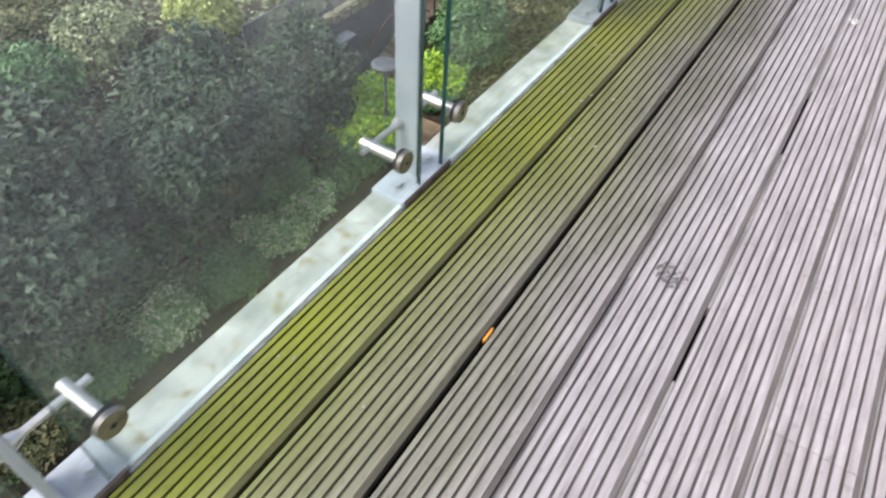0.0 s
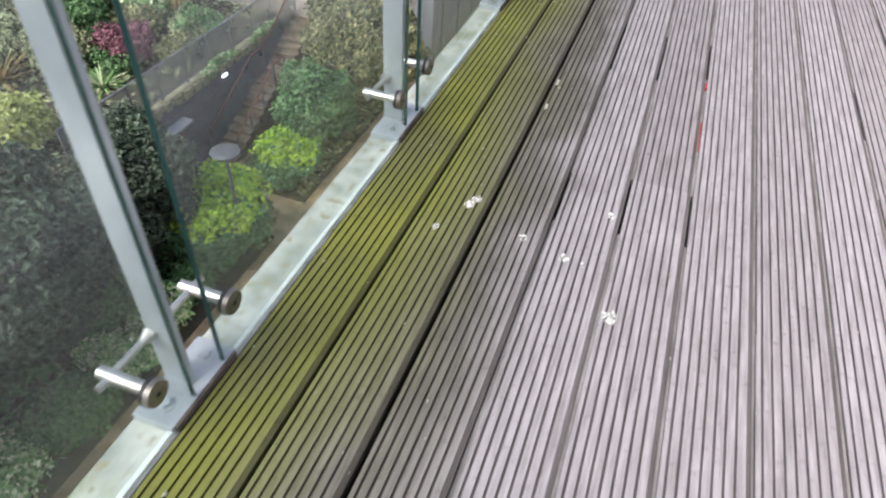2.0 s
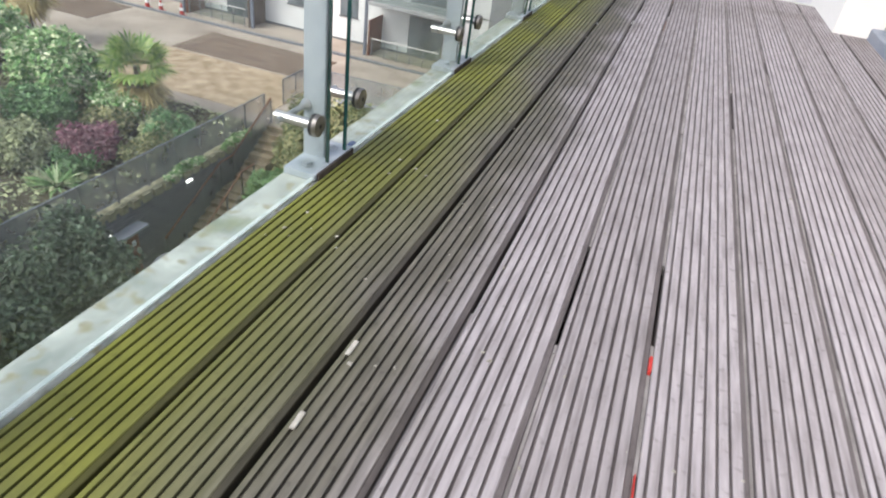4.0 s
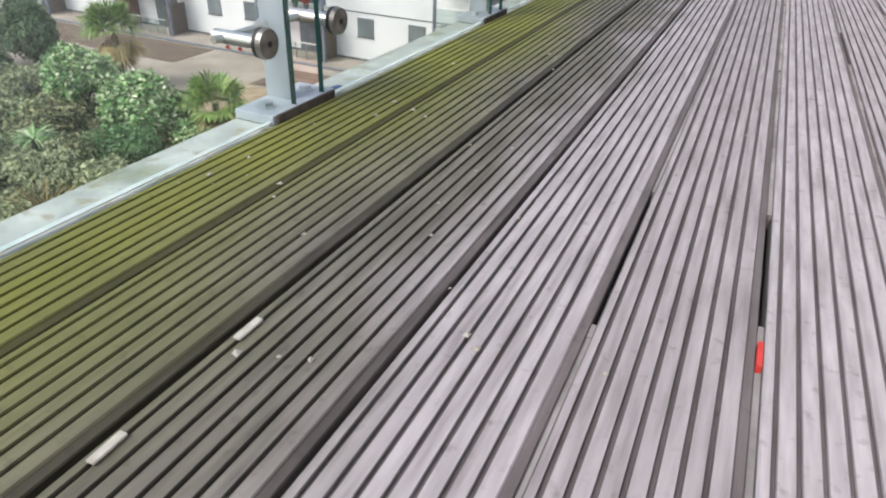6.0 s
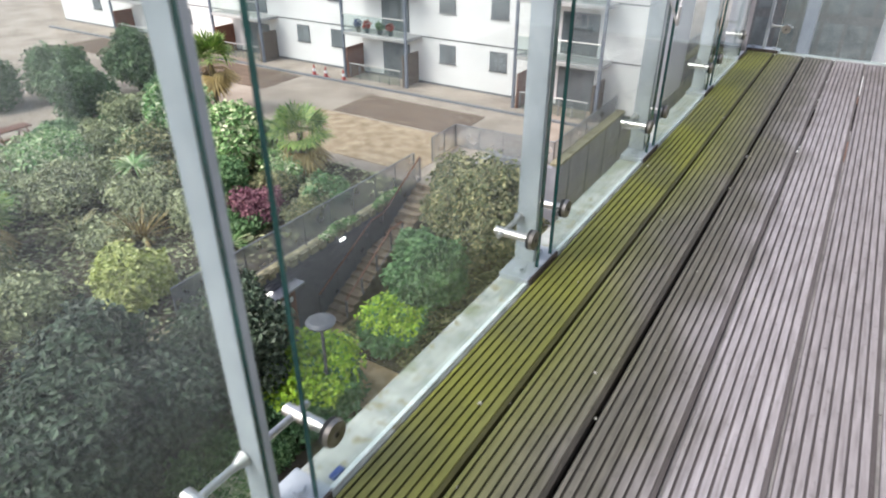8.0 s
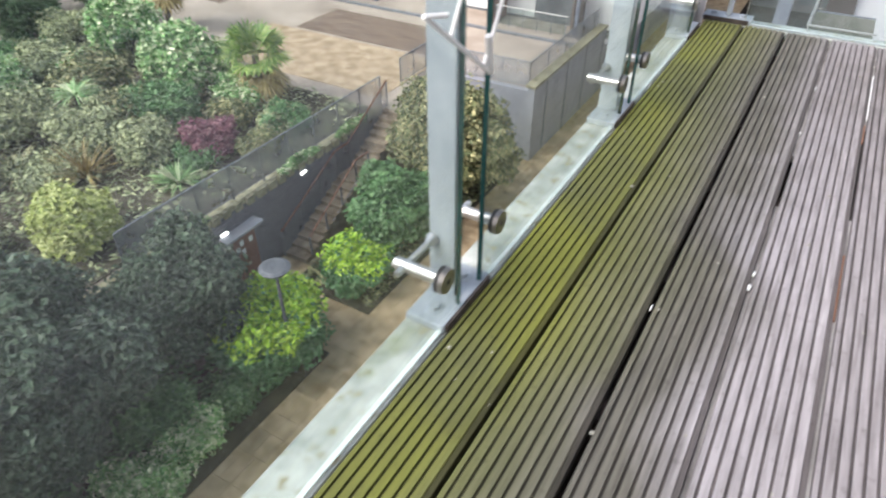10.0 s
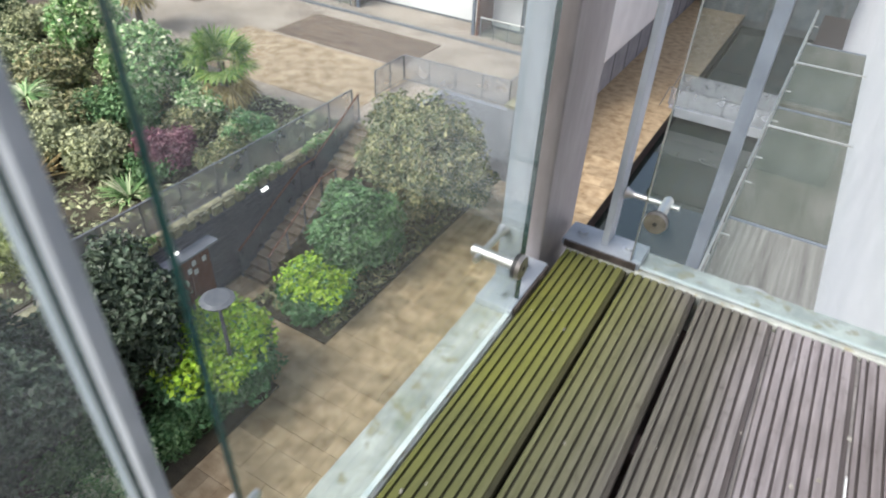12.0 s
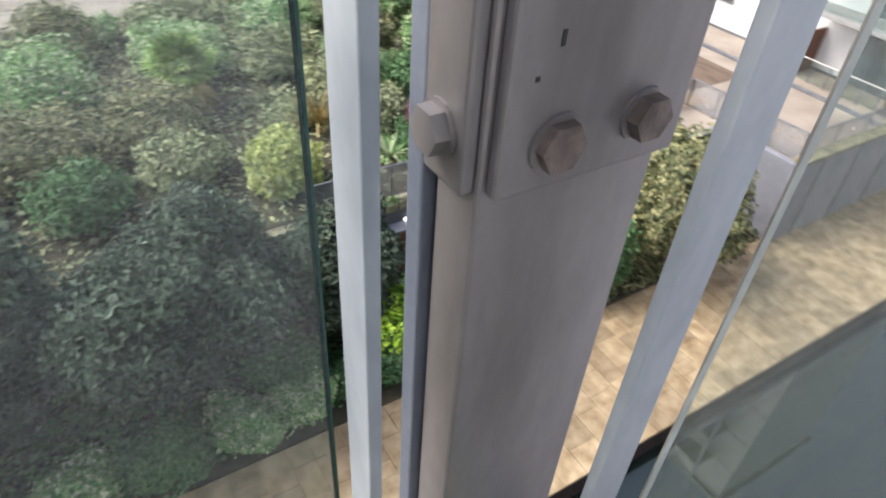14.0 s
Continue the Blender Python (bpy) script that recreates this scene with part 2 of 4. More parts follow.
DROPPING = worn_film("dried_dropping", (0.72, 0.71, 0.68), 0.36)
SOOT = worn_film("soot_smudge", (0.09, 0.085, 0.085), 0.42)
MESH = mesh_material()
WATER = water_material()
CONCRETE = surface("pale_concrete", (0.34, 0.34, 0.34), (0.50, 0.50, 0.49), 1.2, 0.85, 0, 0.2, 30)
BARK = surface("bark", (0.06, 0.05, 0.04), (0.15, 0.13, 0.10), 8, 0.9, 0, 0.5, 50, (1, 1, 0.3))
PALEWALL = surface("pale_lilac_wall", (0.62, 0.61, 0.66), (0.74, 0.73, 0.77), 0.9, 0.8, 0, 0.1, 30)
MOSSDECK = surface("damp_balcony_floor", (0.035, 0.045, 0.027), (0.15, 0.145, 0.125), 0.8, 0.8, 0, 0.3, 20, (2.5, 0.5, 1))
PLANKFLOOR = surface("balcony_planks", (0.10, 0.095, 0.085), (0.25, 0.235, 0.22), 1.2, 0.8, 0, 0.3, 20, (9.0, 0.35, 1))
BRICK = surface("orange_brick", (0.30, 0.13, 0.07), (0.44, 0.22, 0.13), 3, 0.85)
BLUESTEEL = surface("blue_grey_steel", (0.14, 0.165, 0.22), (0.24, 0.27, 0.335), 3, 0.5, 0.3)
LAMPGREY = surface("lamp_grey", (0.08, 0.085, 0.10), (0.14, 0.145, 0.16), 5, 0.5, 0.2)
BROWNFIN = surface("brown_screen", (0.12, 0.09, 0.07), (0.20, 0.16, 0.13), 3, 0.7)
GLASSFAR = glass_material("balcony_glass", (0.86, 0.91, 0.90), 0.03, 0.03)
GRIME = surface("joint_grime", (0.16, 0.15, 0.145), (0.36, 0.34, 0.34), 9, 0.9, 0, 0.4, 80)
TABLEGREY = surface("pale_table", (0.26, 0.27, 0.28), (0.38, 0.39, 0.40), 5, 0.4)
# near-white colour stands in for the glint along the lower glass edges
GLINTEDGE = surface("painted_edge_glint", (0.62, 0.70, 0.69), (0.80, 0.84, 0.83), 30, 0.2)
RED = surface("red_tape", (0.38, 0.025, 0.02), (0.55, 0.05, 0.04), 20, 0.5)
ORANGE = surface("orange_leaf", (0.6, 0.22, 0.03), (0.8, 0.35, 0.06), 30, 0.6)
BLUE = surface("blue_plastic", (0.02, 0.05, 0.20), (0.04, 0.09, 0.32), 10, 0.4)
CRUMB = surface("pale_grit", (0.30, 0.28, 0.24), (0.55, 0.53, 0.47), 40, 0.9)
WHITEWIRE = surface("white_wire", (0.72, 0.72, 0.72), (0.85, 0.85, 0.85), 20, 0.4)
LAMP_ON = bpy.data.materials.new("lit_lamp")
LAMP_ON.use_nodes = True
LAMP_ON.node_tree.nodes["Principled BSDF"].inputs["Emission Color"].default_value = (1, 0.97, 0.9, 1)
LAMP_ON.node_tree.nodes["Principled BSDF"].inputs["Emission Strength"].default_value = 2.0

DARKLEAF = leaf_material("dark_evergreen_leaf", [(0.012, 0.026, 0.012), (0.040, 0.068, 0.036), (0.102, 0.146, 0.092)])
MIDLEAF = leaf_material("mid_green_leaf", [(0.032, 0.097, 0.028), (0.097, 0.209, 0.070), (0.193, 0.322, 0.140)])
LIMELEAF = leaf_material("lime_leaf", [(0.135, 0.275, 0.013), (0.281, 0.475, 0.025), (0.450, 0.625, 0.075)])
YELLOWLEAF = leaf_material("yellow_leaf", [(0.20, 0.25, 0.05), (0.42, 0.47, 0.13), (0.62, 0.64, 0.28)])
PALELEAF = leaf_material("variegated_leaf", [(0.079, 0.204, 0.054), (0.266, 0.460, 0.162), (0.749, 0.750, 0.512)])
OLIVELEAF = leaf_material("olive_leaf", [(0.066, 0.091, 0.038), (0.182, 0.198, 0.083), (0.446, 0.413, 0.210)])
PURPLELEAF = leaf_material("purple_leaf", [(0.101, 0.032, 0.050), (0.214, 0.076, 0.112), (0.302, 0.151, 0.168)])
GREYLEAF = leaf_material("grey_brush_leaf", [(0.118, 0.144, 0.070), (0.287, 0.316, 0.168), (0.507, 0.536, 0.295)])
DARKGREEN = leaf_material("conifer_leaf", [(0.042, 0.091, 0.034), (0.101, 0.182, 0.077), (0.202, 0.291, 0.139)])
GREENLEAF = leaf_material("bright_green_leaf", [(0.03, 0.10, 0.03), (0.09, 0.21, 0.08), (0.16, 0.30, 0.14)])
PALMLEAF = leaf_material("palm_leaf", [(0.065, 0.143, 0.026), (0.169, 0.286, 0.052), (0.325, 0.403, 0.117)])
STRAW = leaf_material("straw_leaf", [(0.176, 0.132, 0.044), (0.352, 0.264, 0.099), (0.495, 0.396, 0.176)])

# ---- building blocks ----


def part(name, bm, material, parent=None, label="", smooth=False):
    me = bpy.data.meshes.new(name)
    bm.to_mesh(me)
    bm.free()
    me.materials.append(material)
    if smooth:
        for p in me.polygons:
            p.use_smooth = True
    ob = new(name, me)
    if parent:
        ob.parent = parent
    return tagged(ob, label)


def thing(name, label, category, group="", kind="", at=(0, 0, 0)):
    ob = new(name)
    ob.location = at
    ob.empty_display_size = 0.1
    return tagged(ob, label, category, group, kind)


def box(bm, lo, hi, bevel=0.0):
    v = [bm.verts.new((x, y, z)) for x in (lo[0], hi[0]) for y in (lo[1], hi[1]) for z in (lo[2], hi[2])]
    fs = [bm.faces.new([v[i] for i in q]) for q in ((0, 1, 3, 2), (4, 6, 7, 5), (0, 4, 5, 1), (2, 3, 7, 6), (0, 2, 6, 4), (1, 5, 7, 3))]
    if bevel:
        bmesh.ops.bevel(bm, geom=list({e for f in fs for e in f.edges}), offset=bevel, segments=2, affect="EDGES", profile=0.5)
    return bm


def boxed(lo, hi, bevel=0.0):
    return box(bmesh.new(), lo, hi, bevel)


def rod(bm, a, b, r, r2=None, seg=12, cap=True):
    """A round bar from a to b."""
    a, b = Vector(a), Vector(b)
    q = (b - a).to_track_quat("Z", "Y").to_matrix()
    ring = [[bm.verts.new(p + q @ Vector((rr * math.cos(k * math.tau / seg), rr * math.sin(k * math.tau / seg), 0))) for k in range(seg)] for p, rr in ((a, r), (b, r if r2 is None else r2))]
    for k in range(seg):
        bm.faces.new((ring[0][k], ring[0][(k + 1) % seg], ring[1][(k + 1) % seg], ring[1][k]))
    if cap:
        bm.faces.new(ring[0][::-1]), bm.faces.new(ring[1])
    return bm


def rods(pairs, r, seg=10):
    bm = bmesh.new()
    for a, b in pairs:
        rod(bm, a, b, r, None, seg)
    return bm


def structure(name, bm, material, label="", category=""):
    return tagged(part(name, bm, material, None, label), "", category, "", "structure")


def quads_mesh(name, verts, faces, material):
    me = bpy.data.meshes.new(name)
    me.from_pydata(verts, [], faces)
    me.materials.append(material)
    return me


def leaves(rng, centres, radii, count, size, flat=0.75, shell=0.4, long=1.6):
    """Leaf blades spread through several uneven clumps, thicker towards their outsides."""
    centres, radii = np.array(centres, float), np.array(radii, float)
    if radii.ndim == 1:
        radii = np.stack([radii] * 3, 1)
    w = radii.prod(1) ** (2 / 3)
    pick = rng.choice(len(centres), count, p=w / w.sum())
    d = rng.normal(size=(count, 3))
    d /= np.linalg.norm(d, axis=1)[:, None]
    rad = shell + (1 - shell) * rng.random(count) ** 0.6
    lump = 1 + 0.16 * np.sin(5 * d[:, 0] + 3 * pick) * np.cos(4 * d[:, 1] - pick) + 0.10 * np.sin(9 * d[:, 2] + pick)
    c = centres[pick] + d * (rad * lump)[:, None] * radii[pick]
    nrm = d * 0.7 + rng.normal(size=(count, 3)) * 0.6 + (0, 0, flat)
    nrm /= np.linalg.norm(nrm, axis=1)[:, None]
    u = np.cross(nrm, rng.normal(size=(count, 3)))
    u /= np.linalg.norm(u, axis=1)[:, None]
    v = np.cross(nrm, u)
    s = (size * (0.6 + 0.8 * rng.random(count)))[:, None]
    a, b2 = u * s * long * 0.5, v * s * 0.5
    tip = -nrm * s * 0.25
    verts = np.stack([c - a + tip, c + b2, c + a + tip, c - b2], 1).reshape(-1, 3)
    return verts, np.arange(4 * count).reshape(-1, 4)


def clumps(rng, n, spread, r, lift=0.0):
    """Centres and radii of n clumps in an ellipsoid."""
    d = rng.normal(size=(n, 3))
    d /= np.linalg.norm(d, axis=1)[:, None]
    c = d * (0.45 + 0.4 * rng.random(n))[:, None] * np.array(spread)
    c[:, 2] += lift
    return c, r * (0.7 + 0.6 * rng.random(n))


def bush(name, label, x, y, ground, rx, ry, h, material, count, size, seed, second=None, group=""):
    """A shrub: stems out of the soil and a crown of leaf clumps."""
    rng = np.random.default_rng(seed)
    rx, ry, h, count = rx * 1.22, ry * 1.22, h * 1.1, int(count * 1.5)
    root = thing(name, label, "shrub", group, "", (x, y, ground))
    n = 11
    c, r = clumps(rng, n, (rx * 0.8, ry * 0.8, h * 0.38), 0.44 * min(rx, ry), h * 0.55)
    rr = np.stack([r, r, np.minimum(r, h * 0.36)], 1)
    c[:, 2] = np.maximum(c[:, 2], rr[:, 2] * 0.9)
    c = np.vstack([c, [[0, 0, h * 0.48]]])
    rr = np.vstack([rr, [[rx * 0.8, ry * 0.8, h * 0.46]]])
    bm = bmesh.new()
    for k in range(n):
        rod(bm, (0.05 * math.cos(k), 0.05 * math.sin(k), -0.02), tuple(c[k] * 0.85), 0.03, 0.01, 6)
    part("stem_cluster", bm, BARK, root)
    v, f = leaves(rng, c, rr, count, size)
    if second:
        cut = v.reshape(-1, 4, 3)[:, :, 2].mean(1) > h * 0.62
        cut &= rng.random(len(cut)) < 0.85
        up, low = v.reshape(-1, 4, 3)[cut].reshape(-1, 3), v.reshape(-1, 4, 3)[~cut].reshape(-1, 3)
        for nm, q, mt in (("new_growth", up, second), ("crown", low, material)):
            ob = new(nm, quads_mesh(nm, q.tolist(), np.arange(len(q)).reshape(-1, 4).tolist(), mt))
            ob.parent = root
    else:
        ob = new("crown", quads_mesh("crown", v.tolist(), f.tolist(), material))
        ob.parent = root
    return root


def tree(name, label, x, y, ground, r, top, material, count, size, seed, low=0.25, group=""):
    """A tapered trunk, forking limbs and a ragged crown of clumps."""
    rng = np.random.default_rng(seed)
    root = thing(name, label, "tree", group, "", (x, y, ground))
    h = top - ground
    r, count = r * 1.12, int(count * 1.35)
    bm = bmesh.new()
    rod(bm, (0, 0, -0.05), (0.1, 0.05, h * 0.45), 0.16, 0.10, 10)
    mid, half = h * (1 + low) / 2, h * (1 - low) / 2
    c, rad = clumps(rng, 26, (r * 0.85, r * 0.85, half * 0.85), 0.34 * r, mid)
    part("trunk", bm, BARK, root)
    bm = bmesh.new()
    for k in range(14):
        rod(bm, (0.1, 0.05, h * (0.2 + 0.018 * k)), tuple(c[k]), 0.06, 0.015, 6)
    part("limb_cluster", bm, BARK, root)
    c = np.vstack([c, [[0, 0, mid]]])
    rr = np.vstack([np.stack([rad] * 3, 1), [[r * 0.62, r * 0.62, half * 0.7]]])
    v, f = leaves(rng, c, rr, count, size)
    ob = new("crown", quads_mesh("crown", v.tolist(), f.tolist(), material))
    ob.parent = root
    return root


def blades(rng, count, length, width, rise, droop, spread=1.0, base=(0, 0, 0)):
    """Strap leaves arching out of one point."""
    vs, fs = [], []
    for k in range(count):
        a, e = rng.random() * math.tau, rise * (0.5 + 0.7 * rng.random())
        ln, w = length * (0.7 + 0.5 * rng.random()), width * (0.7 + 0.6 * rng.random())
        side = Vector((-math.sin(a), math.cos(a), 0))
        i0 = len(vs)
        for s in range(5):
            t = s / 4
            p = Vector(base) + Vector((math.cos(a), math.sin(a), 0)) * ln * t * math.cos(e) * spread + Vector((0, 0, ln * t * math.sin(e) - droop * ln * t * t))
            ww = w * (1 - t) ** 0.6 * (0.5 + min(1, 3 * t) * 0.5) * 0.5 + 0.003
            vs += [tuple(p - side * ww), tuple(p + side * ww)]
        fs += [(i0 + 2 * s, i0 + 2 * s + 1, i0 + 2 * s + 3, i0 + 2 * s + 2) for s in range(4)]
    return vs, fs


def spiky(name, label, x, y, ground, length, material, seed, count=90, rise=1.0, trunk=0.0, droop=0.35, width=0.07):
    rng = np.random.default_rng(seed)
    root = thing(name, label, "plant", "", "", (x, y, ground))
    bm = bmesh.new()
    rod(bm, (0, 0, -0.05), (0, 0, max(trunk, 0.1)), 0.12, 0.09, 8)
    part("stem", bm, BARK, root)
    v, f = blades(rng, count, length, width, rise, droop, 1.0, (0, 0, trunk))
    ob = new("foliage", quads_mesh("leaves", v, f, material))
    ob.parent = root
    return root


def palm(name, label, x, y, ground, h, length, seed):
    """A fan palm: hairy trunk, pleated green fans above, dead straw fans hanging below."""
    rng = np.random.default_rng(seed)
    root = thing(name, label, "palm", "", "", (x, y, ground))
    bm = bmesh.new()
    rod(bm, (0, 0, -0.05), (0, 0, h), 0.16, 0.13, 10)
    part("trunk", bm, BARK, root)
    for nm, mt, count, lo, hi in (("green_crown", PALMLEAF, 30, -0.1, 1.3), ("dead_skirt", STRAW, 14, -1.1, -0.3)):
        vs, fs = [], []
        for k in range(count):
            a, e = rng.random() * math.tau, lo + (hi - lo) * rng.random()
            out = Vector((math.cos(a) * math.cos(e), math.sin(a) * math.cos(e), math.sin(e)))
            side = Vector((-math.sin(a), math.cos(a), 0))
            up = out.cross(side) * -1
            hub = Vector((0, 0, h - (0.1 if lo > -1 else 0.35))) + out * length * 0.5
            i0 = len(vs)
            vs += [tuple(Vector((0, 0, h - 0.1)) - side * 0.012), tuple(Vector((0, 0, h - 0.1)) + side * 0.012), tuple(hub + side * 0.012), tuple(hub - side * 0.012)]
            fs.append((i0, i0 + 1, i0 + 2, i0 + 3))
            for j in range(15):
                b = (j - 7) / 7 * 1.9
                way = out * math.cos(b) + side * math.sin(b)
                tip = hub + way * length * (0.62 - 0.08 * abs(b)) + Vector((0, 0, -0.22 * length * (0.4 + abs(b) * 0.3)))
                mid = hub + way * length * 0.34 + up * 0.02
                across = way.cross(up) * 0.035 * length
                i0 = len(vs)
                vs += [tuple(hub), tuple(mid - across), tuple(tip), tuple(mid + across)]
                fs.append((i0, i0 + 1, i0 + 2, i0 + 3))
        ob = new(nm, quads_mesh(nm, vs, fs, mt))
        ob.parent = root
    return root


# ---- large structure ----
LOW, UP, WATERLINE = -13.65, -10.5, -14.45
WALLX = -14.05
structure("ground", boxed((-1500, -1500, -16.4), (1500, 1500, -16.0)), FAR, "far level ground", "ground")
structure("path_bed", boxed((WALLX, -30, -16.0), (-5.1, 32.1, LOW - 0.03)), GROUT, "sandy bed under the paving", "ground")
structure("path_bed_2", boxed((-9.2, 32.1, -16.0), (-5.1, 90, LOW - 0.03)), GROUT, "sandy bed under the paving", "ground")
structure("terrace_ground", boxed((-120, -40, -16.0), (WALLX - 0.3, 95, UP)), TERRACE, "brown gravel terrace above the retaining wall", "ground")
structure("terrace_ground_2", boxed((WALLX - 0.3, 32.4, -16.0), (-9.5, 95, UP)), TERRACE, "brown gravel terrace above the towpath", "ground")
structure("terrace_ground_3", boxed((WALLX - 0.3, 27.9, -16.0), (-12.6, 32.4, UP)), TERRACE, "landing at the head of the steps", "ground")
structure("water", boxed((-5.1, -30, -16.0), (0.3, 90, WATERLINE)), WATER, "still dark canal water", "water")
structure("canal_wall", boxed((-5.35, -30, -15.9), (-5.085, 90, LOW - 0.06)), JOIST, "black canal edge wall", "wall")

# planting beds of soil
structure("planting_bed", boxed((WALLX + 0.02, -20, LOW - 0.5), (-9.5, 18.3, LOW + 0.06)), SOIL, "dark soil bed below the wall", "soil")
structure("planting_bed_2", boxed((-12.7, 20.3, LOW - 0.5), (-9.5, 32.0, LOW + 0.06)), SOIL, "dark soil bed beside the steps", "soil")
structure("planting_bed_3", boxed((-33, -10, UP - 0.1), (WALLX - 0.35, 27.6, UP + 0.05)), SOIL, "dark soil bed on the terrace", "soil")
structure("tan_paving", boxed((-25, 28.6, UP - 0.1), (-14.6, 33.4, UP + 0.02)), TANPAVE, "tan stone paving", "paving")
structure("brown_boarding", boxed((-23.5, 33.6, UP - 0.1), (-15.6, 37.0, UP + 0.03)), BROWNBED, "brown timber boarding", "paving")
structure("brown_boarding_2", boxed((-52, 34.5, UP - 0.1), (-30, 38.0, UP + 0.025)), BROWNBED, "brown timber boarding", "paving")
structure("kerb", boxed((-60, 38.2, UP - 0.1), (-9.6, 38.4, UP + 0.12), 0.02), GREYRAIL, "low dark kerb", "kerb")

# retaining wall with ribbed cladding
rw = structure("wall_retaining", boxed((WALLX - 0.3, -30, LOW - 0.2), (WALLX - 0.03, 32.4, UP - 0.25)), CLAD, "dark slate clad retaining wall", "wall")
bm = bmesh.new()
for k in range(24):
    z = LOW + 0.08 + k * 0.115
    box(bm, (WALLX - 0.03, 16.0, z), (WALLX, 17.72, z + 0.085)) if z < LOW + 2.2 else None
    box(bm, (WALLX - 0.03, 20.32, z), (WALLX, 28.0, z + 0.085)) if z < LOW + 2.2 else box(bm, (WALLX - 0.03, 14.0, z), (WALLX, 28.0, z + 0.085))
part("cladding_rib", bm, CLAD, rw, "dark slate horizontal ribs")
coping = structure("wall_coping", boxed((WALLX - 0.34, -30, UP - 0.26), (WALLX - 0.02, 28.0, UP - 0.02), 0.02), COPING, "lichened stone coping", "coping")
rng = random.Random(5)
blocks = []
for k in range(26):
    y = 15.2 + k * 0.5
    hh = rng.uniform(0.12, 0.26)
    ob = part("coping_block", boxed((WALLX - 0.06, y, UP - 0.30 - hh * 0.2), (WALLX + 0.07 + rng.uniform(-0.02, 0.03), y + rng.uniform(0.28, 0.42), UP - 0.05), 0.02), COPING, coping)
structure("wall_towpath", boxed((-9.5, 32.1, LOW - 0.2), (-9.2, 90, UP + 0.25)), PANEL, "lilac-grey panelled wall beside the towpath", "wall")
structure("wall_towpath_2", boxed((-12.6, 32.1, LOW - 0.2), (-9.5, 32.4, UP + 0.1)), PANEL, "lilac-grey panelled wall", "wall")
structure("wall_towpath_3", boxed((-12.9, 28.2, LOW - 0.2), (-12.6, 32.4, UP + 0.05)), PANEL, "lilac-grey panelled wall", "wall")
bm = bmesh.new()
for k in range(20):
    box(bm, (-9.2, 33.4 + 2.4 * k, LOW), (-9.17, 33.46 + 2.4 * k, UP + 0.2))
part("panel_joint", bm, FRAME, bpy.data.objects["wall_towpath"], "dark vertical joint")
structure("wall_towpath_coping", boxed((-9.6, 32.05, UP + 0.25), (-9.14, 90, UP + 0.4), 0.02), COPING, "lichened stone coping", "coping")

# steps up to the terrace
stairs = thing("staircase", "brown outdoor staircase with two flights", "stairs", "", "structure", (0, 0, LOW))
SX0, SX1 = -13.95, -12.95
levels = []
for k in range(9):
    levels.append((21.35 + k * 0.36, 0.17 * (k + 1), 0.36))
levels.append((24.6, 1.65, 0.9))
for k in range(8):
    levels.append((25.45 + k * 0.33, 1.65 + 0.187 * (k + 1), 0.33))
for y, z, d in levels:
    part("step", boxed((SX0, y, 0), (SX1, y + d, z - 0.03)), STEP, stairs)
    part("tread", boxed((SX0, y - 0.03, z - 0.03), (SX1, y + d - 0.01, z), 0.006), STEP, stairs)


def rail_run(name, label, pts, height, rail_mat, panel=True, gap=1.3):
    """Posts, a top rail and woven mesh panels along a line of feet."""
    root = thing(name, label, "railing")
    for (a, b) in zip(pts, pts[1:]):
        a, b = Vector(a), Vector(b)
        n = max(1, round((b - a).length / gap))
        for k in range(n + 1):
            p = a.lerp(b, k / n)
            part("post", boxed((p.x - 0.025, p.y - 0.025, p.z - 0.02), (p.x + 0.025, p.y + 0.025, p.z + height), 0.004), GREYRAIL, root)
        up = Vector((0, 0, height))
        part("top_rail", rod(bmesh.new(), a + up, b + up, 0.035, None, 8), rail_mat, root)
        part("bottom_rail", rod(bmesh.new(), a + Vector((0, 0, 0.1)), b + Vector((0, 0, 0.1)), 0.02, None, 6), GREYRAIL, root)
        if panel:
            bm = bmesh.new()
            q = [bm.verts.new(p) for p in (a + Vector((0, 0, 0.1)), b + Vector((0, 0, 0.1)), b + up, a + up)]
            bm.faces.new(q)
            r = bmesh.ops.solidify(bm, geom=bm.faces[:], thickness=0.006)
            part("mesh_panel", bm, MESH, root, "grey woven mesh panel")
    return root


rail_run("stair_railing", "stair railing with rust-brown handrail and mesh", [(SX0 + 0.03, 21.3, LOW), (SX0 + 0.03, 24.6, LOW + 1.65), (SX0 + 0.03, 25.4, LOW + 1.65), (SX0 + 0.03, 28.1, UP)], 1.08, RUSTRAIL)
rail_run("stair_railing", "stair railing with rust-brown handrail", [(SX1 - 0.03, 21.7, LOW), (SX1 - 0.03, 24.6, LOW + 1.65), (SX1 - 0.03, 25.4, LOW + 1.65)], 0.95, RUSTRAIL, False)
rail_run("terrace_railing", "grey terrace railing with woven mesh panels", [(WALLX - 0.18, 15.8, UP - 0.02), (WALLX - 0.18, 28.1, UP - 0.02)], 1.2, GREYRAIL)
rail_run("terrace_railing", "grey railing with mesh panels beside the tree", [(-14.65, 30.2, UP), (-14.68, 32.35, UP), (-9.68, 32.6, UP)], 1.15, GREYRAIL)
rail_run("terrace_railing", "grey railing with mesh panels above the towpath", [(-9.68, 32.6, UP), (-9.68, 60, UP)], 1.15, GREYRAIL, True, 2.0)

